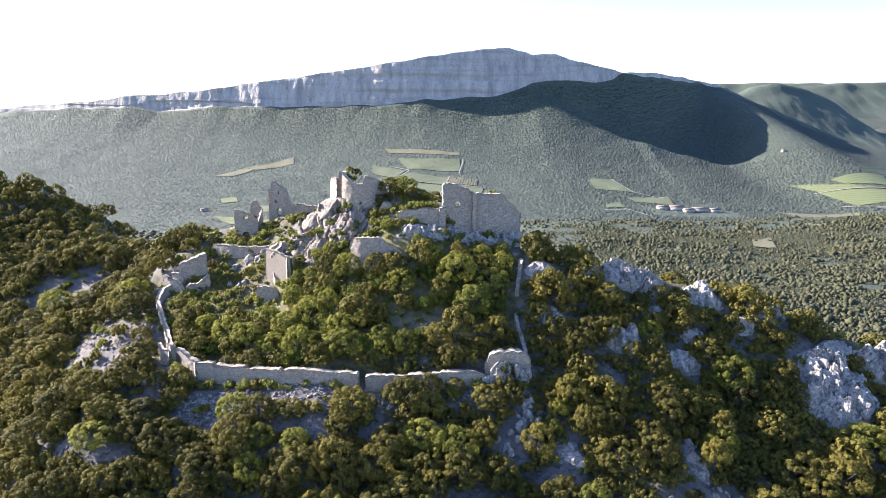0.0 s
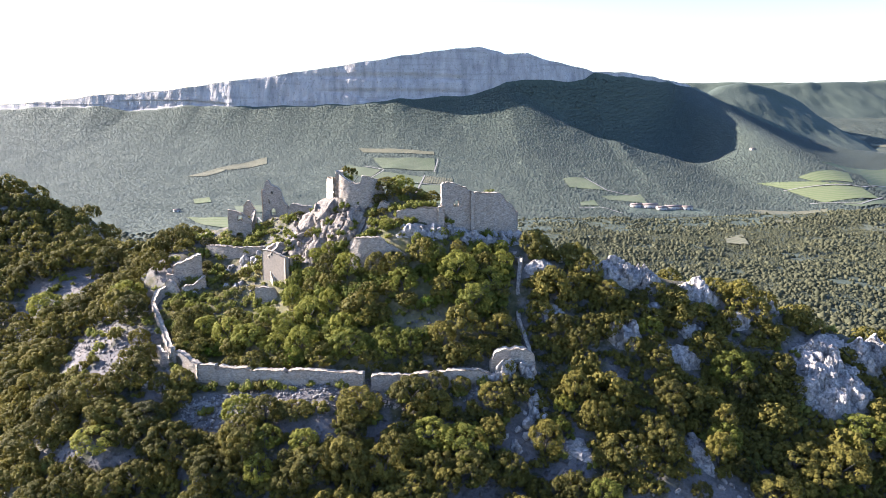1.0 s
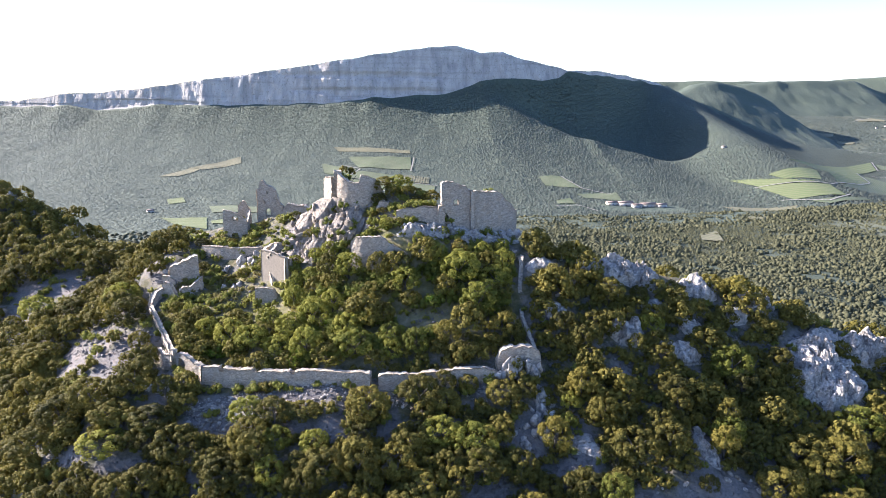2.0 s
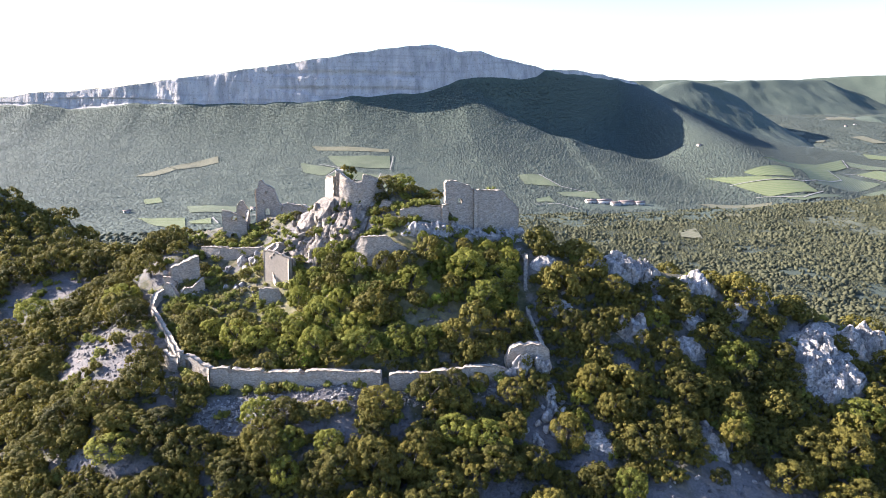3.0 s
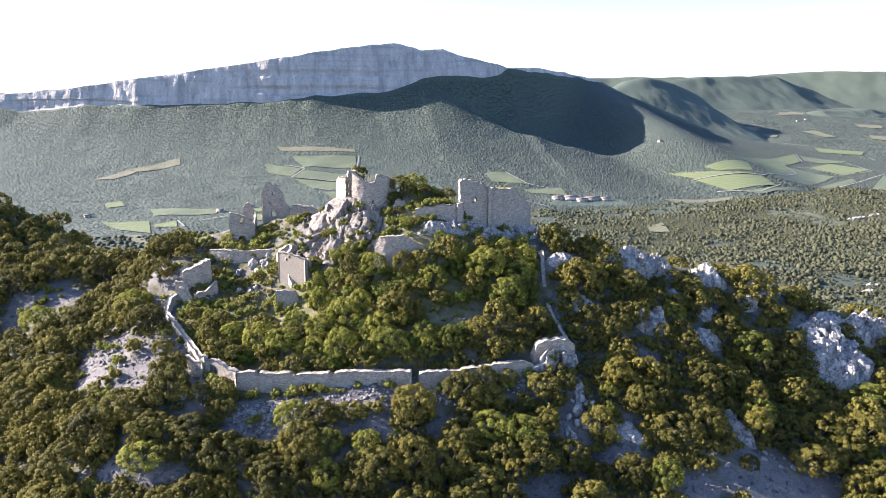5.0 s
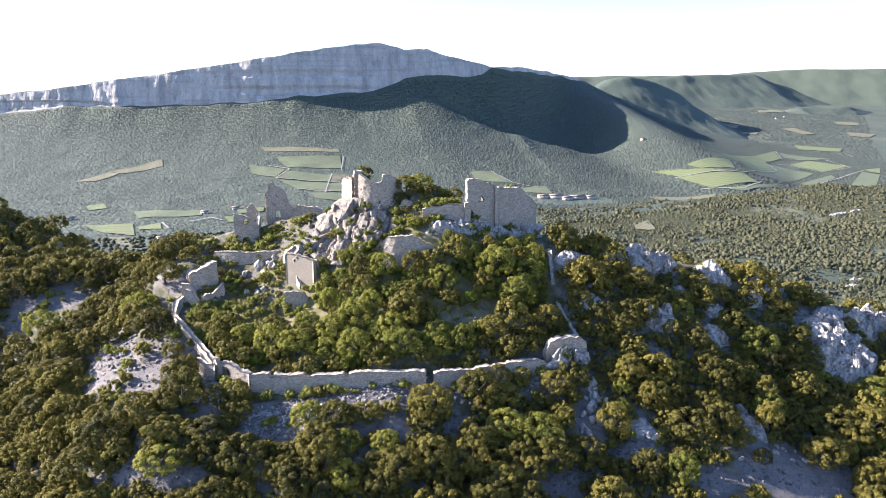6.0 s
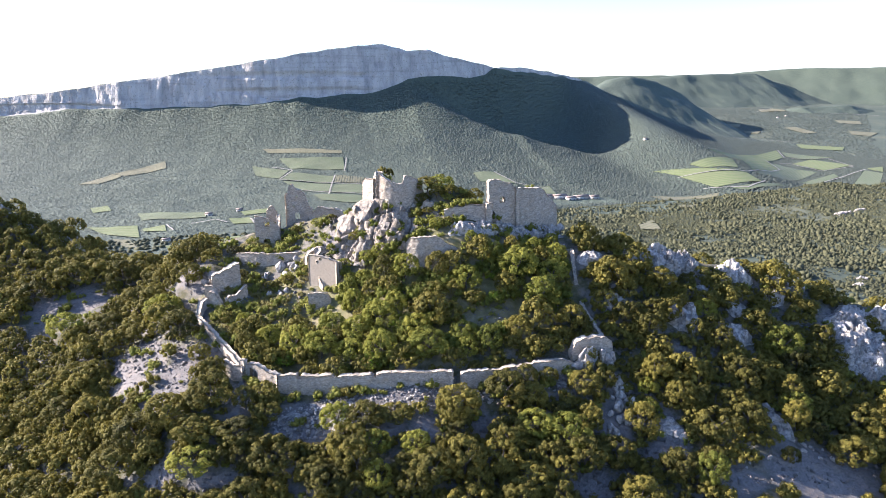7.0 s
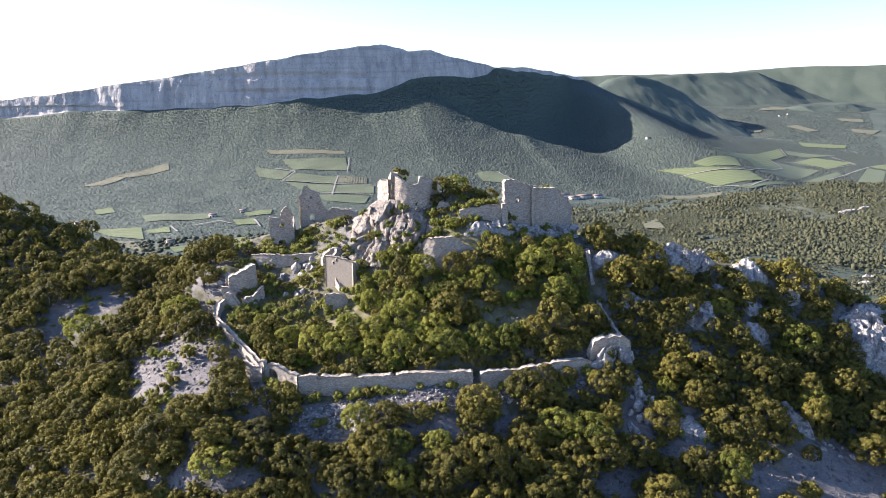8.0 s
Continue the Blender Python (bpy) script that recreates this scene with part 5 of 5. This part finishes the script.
def field(name, label, category, mat, corners, rows=14):
    c = np.array(corners, float)
    FIELDS.append(c)
    FRINGE.append(-5.0 if category == "field" and c[:, 1].max() < 1500 else 0.5)      # scrub creeps into the dry ones
    u, v = np.meshgrid(np.linspace(0, 1, rows), np.linspace(0, 1, rows), indexing="ij")
    p = (1 - u)[..., None] * ((1 - v)[..., None] * c[0] + v[..., None] * c[3]) + u[..., None] * ((1 - v)[..., None] * c[1] + v[..., None] * c[2])
    z = np.maximum(land(p[..., 0], p[..., 1]), vale_height(p[..., 0], p[..., 1]) + 1.2) + 1.0
    mid = c.mean(0)
    side = c[1] - c[0]
    a = math.atan2(side[1], side[0])
    x, y = p[..., 0] - mid[0], p[..., 1] - mid[1]
    local = np.stack([x * math.cos(a) + y * math.sin(a), -x * math.sin(a) + y * math.cos(a), z], -1).reshape(-1, 3)
    thing(name, label, category, "fields in the valley", "structure", at=pose(mid[0], mid[1], 0, 0, 0, math.degrees(a)), data=mesh_of(name, local, grid_faces(rows, rows), mat, True))


for c in ([(-84, 1393), (36, 1379), (34, 1301), (-62, 1320)], [(-60, 1294), (14, 1261), (7, 1212), (-77, 1245)], [(-75, 1236), (5, 1203), (-1, 1145), (-43, 1162)], [(10, 1202), (72, 1198), (65, 1132), (3, 1136)], [(-26, 1125), (57, 1116), (44, 1060), (-14, 1088)], [(-133, 1359), (-66, 1311), (-82, 1254), (-123, 1288)],):
    field("vineyard", "green vineyard plot on the foot of the mountain", "vineyard", VINES, c)
for c in ([(259, 1237), (297, 1240), (316, 1161), (259, 1185)], [(299, 1129), (370, 1144), (362, 1086), (306, 1103)], [(255, 1085), (281, 1098), (279, 1056), (249, 1052)],):
    field("vineyard", "dark green vineyard plot between pine woods", "vineyard", VINES, c)
for c in ([(787, 1178), (1086, 1541), (1107, 1418), (860, 1203)], [(1326, 1845), (1397, 1722), (1290, 1692), (1264, 1740)], [(914, 1240), (1121, 1382), (1097, 1337), (980, 1250)], [(690, 877), (1239, 1426), (1236, 1368), (771, 885)], [(668, 1074), (780, 1110), (800, 1106), (686, 1053)],):
    field("vineyard", "dark green vineyard on the open plain", "vineyard", VINES, c)
for c in ([(17, 1269), (65, 1251), (61, 1209), (11, 1219)],):
    field("orchard", "orchard of small trees in rows on bare soil", "orchard", STUBBLE, c)
ORCHARD = FIELDS[-1]
for c in ([(-325, 994), (-258, 982), (-241, 912), (-283, 936)], [(-248, 963), (-222, 975), (-213, 932), (-243, 946)], [(-201, 854), (-119, 889), (-114, 862), (-192, 835)], [(-130, 1034), (-91, 1043), (-92, 1018), (-123, 1015)], [(-143, 994), (-115, 1005), (-108, 962), (-133, 959)], [(-354, 1127), (-335, 1148), (-319, 1103), (-341, 1090)],):
    field("meadow", "pale green meadow in the valley", "meadow", MEADOW, c)
for c in ([(-278, 1078), (-179, 1043), (-174, 1009), (-259, 1016)],):
    field("vineyard", "long grey-green vineyard in the valley", "vineyard", VINES, c)
for c in ([(624, 1268), (693, 1215), (764, 1184), (645, 1188)], [(639, 1189), (763, 1175), (750, 1109), (651, 1093)], [(791, 1360), (1334, 1878), (1235, 1712), (828, 1324)], [(690, 1250), (819, 1309), (768, 1209), (699, 1214)], [(912, 1413), (1105, 1605), (1024, 1436), (795, 1202)], [(1184, 1604), (1304, 1689), (1303, 1539), (1145, 1444)], [(1544, 2071), (1646, 1975), (1574, 1897), (1490, 1972)], [(1277, 1461), (1353, 1496), (1256, 1390), (1259, 1423)],):
    field("meadow", "bright green field on the open plain", "meadow", MEADOW, c)
for c in ([(-423, 1318), (-381, 1379), (-360, 1358), (-389, 1312)], [(-379, 1379), (-300, 1442), (-291, 1397), (-356, 1357)], [(-118, 1461), (35, 1415), (36, 1397), (-106, 1433)], [(-272, 909), (-251, 905), (-229, 850), (-251, 871)], [(508, 1061), (638, 1061), (504, 860), (516, 1035)], [(323, 718), (351, 738), (333, 683), (315, 694)], [(425, 816), (448, 812), (436, 797), (424, 807)],):
    field("dry_field", "straw-coloured dry clearing", "field", STUBBLE, c)
for c in ([(1560, 2620), (1689, 2595), (1614, 2499), (1516, 2527)], [(1991, 2366), (2067, 2308), (1964, 2226), (1927, 2276)], [(2181, 2677), (2268, 2634), (2202, 2545), (2132, 2585)], [(1791, 2473), (1861, 2502), (1827, 2330), (1769, 2316)], [(2094, 3078), (2266, 3171), (2198, 3015), (2050, 2992)], [(1576, 2404), (1632, 2385), (1581, 2327), (1545, 2351)],):
    field("dry_field", "distant pale field on the plain", "field", STUBBLE, c)


ROADS = []


def road(label, pts, wide):
    pts = np.array(pts, float)
    ROADS.append(pts)
    way = np.concatenate([[0], np.cumsum(np.hypot(*np.diff(pts, axis=0).T))])
    s = np.arange(0, way[-1] + 6, 6.0)
    x, y = np.interp(s, way, pts[:, 0]), np.interp(s, way, pts[:, 1])
    tx, ty = np.gradient(x), np.gradient(y)
    n = np.hypot(tx, ty) + 1e-9
    side = np.linspace(-wide / 2, wide / 2, 3)
    X, Y = x[:, None] + side * (ty / n)[:, None], y[:, None] - side * (tx / n)[:, None]
    Z = np.maximum(land(X, Y), vale_height(X, Y) + 1.2) + 1.6
    thing("road", label, "road", "valley tracks", "structure", data=mesh_of("road", np.stack([X, Y, Z], -1).reshape(-1, 3), grid_faces(*X.shape), TRACK, True))


road("pale gravel track between vineyard plots", [(-81, 1246), (-59, 1310), (-97, 1343)], 2.2)
road("pale gravel track between vineyard plots", [(-81, 1246), (7, 1211), (75, 1198)], 2.2)
road("pale gravel track between vineyard plots", [(15, 1270), (7, 1211), (-2, 1120)], 2.2)
road("pale gravel track between vineyard plots", [(-45, 1162), (-1, 1136), (63, 1124)], 2.2)
road("pale gravel track between vineyard plots", [(42, 1377), (33, 1292)], 2.2)
road("pale gravel track beside a vineyard", [(298, 1240), (317, 1161), (362, 1129)], 2.2)
road("pale gravel track beside a vineyard", [(241, 1028), (275, 1040), (296, 995)], 2.2)
road("pale farm track across the plain", [(634, 1190), (770, 1182), (795, 1202)], 3)
road("pale farm track across the plain", [(630, 1097), (696, 1069), (761, 1115)], 3)
road("pale farm track across the plain", [(991, 1257), (1115, 1341), (1261, 1447)], 3)
road("pale farm track across the plain", [(797, 1202), (1008, 1414), (1087, 1575)], 3)
road("pale farm track across the plain", [(1120, 1567), (1176, 1597), (1128, 1431)], 3)
road("pale farm track across the plain", [(1128, 1431), (1281, 1510), (1361, 1695), (1233, 1704), (1343, 1884)], 3)
road("pale farm track across the plain", [(1342, 2115), (1493, 2183), (1559, 2111)], 3)
road("pale road on the far plain", [(2029, 2996), (2239, 3167), (2327, 2930), (2518, 2807)], 4)
road("pale lane between meadows", [(-188, 969), (-159, 989), (-142, 969)], 2.4)
road("pale lane between meadows", [(-114, 997), (-103, 944)], 2.4)
road("pale lane between meadows", [(-220, 975), (-204, 930)], 2.4)


def valley_house(label, x, y, long, wide, tall, turn):
    """A plain rendered farm building with a tiled gable roof."""
    z = float(vale_height(x, y))
    root = thing("farm_building", label, "house", "farm buildings in the valley", at=pose(x, y, z, 0, 0, turn))

    def block(a, b):
        (x0, y0, z0), (x1, y1, z1) = a, b
        v = np.array([(x0, y0, z0), (x1, y0, z0), (x1, y1, z0), (x0, y1, z0), (x0, y0, z1), (x1, y0, z1), (x1, y1, z1), (x0, y1, z1)], float)
        return v, np.array([(3, 2, 1, 0), (4, 5, 6, 7), (0, 1, 5, 4), (1, 2, 6, 5), (2, 3, 7, 6), (3, 0, 4, 7)])

    l, w = long / 2, wide / 2
    part("wall", mesh_of("wall", *block((-l, -w, -2), (l, w, tall)), RENDERED), root)
    e, rise = 0.6, wide * 0.22
    v = np.array([(-l - e, -w - e, tall), (l + e, -w - e, tall), (l + e, w + e, tall), (-l - e, w + e, tall), (-l - e, 0, tall + rise), (l + e, 0, tall + rise)], float)
    part("roof", mesh_of("roof", v, [np.array([(0, 1, 5, 4), (2, 3, 4, 5), (3, 2, 1, 0)]), np.array([(0, 4, 3), (1, 2, 5)])], TILES), root, "weathered terracotta tile roof")
    for k in range(max(2, int(long / 6))):
        c = -l + (k + 0.5) * long / max(2, int(long / 6))
        part("window", mesh_of("window", *block((c - 0.7, -w - 0.06, 1.2), (c + 0.7, -w + 0.1, 2.7)), DARK_GLASS), root)


for x, y, long, wide, tall, turn in [(333, 1047, 18, 9, 5, 8), (353, 1046, 22, 10, 6, 4), (367, 1035, 14, 9, 4.5, 12), (387, 1041, 24, 10, 5, 6), (407, 1038, 14, 9, 5, 10)]:
    valley_house("long pale farm building with a terracotta roof", x, y, long, wide, tall, turn)
for x, y, turn in [(-204, 880, 20), (-172, 1025, -10), (-352, 1041, 30), (-132, 1043, 5), (704, 1462, 12), (2070, 2840, 10), (1990, 2786, 30)]:
    valley_house("small pale house with a tiled roof among trees", x, y, 9, 7, 4, turn)


def bushes(name, label, x, y, radius, shape, mat, seed, tall=(0.8, 1.2), stretch=1.0, ragged=0.16):
    """Rounded uneven crowns, seen from far, joined."""
    w = np.random.default_rng(seed)
    base, tri = shape
    n = len(x)
    z = np.maximum(land(x, y), vale_height(x, y) + 1.2)
    turn = w.uniform(0, 2 * np.pi, n)
    rough = 1 + w.normal(0, ragged, (n, len(base), 1))
    v = base[None] * rough * np.stack([radius * w.uniform(0.8, 1.2, n), radius * w.uniform(0.8, 1.2, n), radius * w.uniform(*tall, n) * stretch], 1)[:, None, :]
    c, s = np.cos(turn)[:, None], np.sin(turn)[:, None]
    v = np.stack([v[..., 0] * c - v[..., 1] * s, v[..., 0] * s + v[..., 1] * c, v[..., 2]], -1)
    v += np.stack([x, y, z - radius * 0.1], 1)[:, None, :]
    f = tri[None] + (np.arange(n) * len(base))[:, None, None]
    return thing(name, label, "trees", kind="stuff", data=mesh_of(name, v.reshape(-1, 3), f.reshape(-1, 3), mat, True))


def dome(shape):
    """A ball without its underside."""
    v, f = shape
    keep_ = v[f].mean(1)[:, 2] > -0.45
    used, inv = np.unique(f[keep_], return_inverse=True)
    return v[used], inv.reshape(-1, 3)


def cap(n=6):
    """A six-sided dome, for crowns seen from far off."""
    a = np.arange(n) * 2 * np.pi / n
    v = np.concatenate([np.stack([np.cos(a), np.sin(a), 0 * a - 0.25], 1), [[0, 0, 1.0]]])
    return v, np.array([[k, (k + 1) % n, n] for k in range(n)])


def strewn(x0, x1, y0, y1, gap, seed, test, dense=0.9):
    """A jittered scatter over a rectangle, kept where test allows and off fields, tracks and buildings."""
    w = np.random.default_rng(seed)
    x, y = np.meshgrid(np.arange(x0, x1, gap), np.arange(y0, y1, gap), indexing="ij")
    x, y = (x + w.uniform(-0.48, 0.48, x.shape) * gap).ravel(), (y + w.uniform(-0.48, 0.48, y.shape) * gap).ravel()
    ok = test(x, y) & (w.random(x.shape) < dense + 0.5 * fbm(x / 60, y / 60, seed=seed + 1))
    x, y = x[ok], y[ok]
    ok = np.ones(x.shape, bool)
    for c, fringe in zip(FIELDS, FRINGE):
        ok &= ~quad_inside(x, y, c, fringe)
    for p in ROADS:
        for a, b in zip(p[:-1], p[1:]):
            u = np.clip(((x - a[0]) * (b - a)[0] + (y - a[1]) * (b - a)[1]) / ((b - a) @ (b - a)), 0, 1)
            ok &= np.hypot(x - a[0] - u * (b - a)[0], y - a[1] - u * (b - a)[1]) > 3
    ok &= ~((np.abs(x - 375) < 62) & (y > 1000) & (y < 1050))
    return x[ok], y[ok]


w = np.random.default_rng(77)


def shelf(x, y):
    """The scrub on the near side: clumps and thin places."""
    return (x < 0.85 * y + 110) & (x > 40) & (y < 905 + 0.1 * x) & (hill_height(x, y) < vale_height(x, y)) & ((fbm(x / 45, y / 45, seed=611) > -0.3) | (value_noise(x / 1.3, y / 1.3, 0, 612) > 0.3))


x, y = strewn(40, 900, 290, 990, 2.3, 601, shelf)
bushes("scrub", "low grey-green scrub on the near side of the valley", x, y, 0.5 + 1.3 * w.random(len(x)) ** 1.6, cap(), WOOD_LEAF, 602, (0.5, 0.9), ragged=0.24)
x, y = strewn(40, 900, 290, 990, 3.7, 615, lambda x, y: shelf(x, y) & (fbm(x / 38, y / 38, seed=616) + 0.5 * value_noise(x / 7, y / 7, 0, 617) > -0.12))
bushes("scrub_woodland", "clumps of oak and pine on the near side of the valley", x, y, 0.9 + 1.7 * w.random(len(x)) ** 1.6, dome(BALL1), WOOD_LEAF, 618, (0.8, 1.4), ragged=0.26)
x, y = strewn(-760, 60, 640, 900, 6.0, 603, lambda x, y: (x > -0.75 * y - 60), 0.75)
bushes("valley_woodland", "mixed woodland on the valley floor", x, y, w.uniform(2.2, 4.6, len(x)), dome(BALL1), WOOD_LEAF, 604, (0.5, 0.9))


def flank(x, y):
    """All the wooded ground from the valley floor up to the cliff."""
    return (x > -0.8 * y - 80) & (x < 0.85 * y + 150) & (y < cliff_line(x)[0] - 6) & ((x < 40) | (y > 905 + 0.1 * x))


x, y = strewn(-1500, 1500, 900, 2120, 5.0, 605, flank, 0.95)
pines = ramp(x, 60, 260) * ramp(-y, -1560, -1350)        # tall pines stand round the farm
# low crowns in the haze-toned leaf, so the far woods look soft
bushes("pine_woodland", "grey-green pine and oak woodland across the valley and up the mountain", x, y, w.uniform(1.9, 3.6, len(x)), cap(), HAZY_PINE_LEAF, 606, (0.3, 0.5), 1 + 1.1 * pines, ragged=0.2)
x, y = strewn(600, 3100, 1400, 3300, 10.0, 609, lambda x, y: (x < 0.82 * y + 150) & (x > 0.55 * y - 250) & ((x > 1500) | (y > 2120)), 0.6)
# same leaf, with distance haze in its base colour
bushes("plain_woodland", "woods and hedges on the far plain", x, y, w.uniform(3, 6, len(x)), cap(), HAZY_PINE_LEAF, 610, (0.3, 0.6))
# the orchard's trees in their rows
ox, oy = np.meshgrid(np.linspace(0.05, 0.95, 11), np.linspace(0.08, 0.92, 6), indexing="ij")
ox, oy = ox.ravel(), oy.ravel()
orchard = ORCHARD[0][None] * ((1 - ox) * (1 - oy))[:, None] + ORCHARD[1][None] * (ox * (1 - oy))[:, None] + ORCHARD[2][None] * (ox * oy)[:, None] + ORCHARD[3][None] * ((1 - ox) * oy)[:, None]
bushes("orchard_trees", "rows of small grey-green fruit trees in the orchard", orchard[:, 0], orchard[:, 1], np.full(len(ox), 2.2), dome(BALL1), HAZY_PINE_LEAF, 613, (0.9, 1.1))
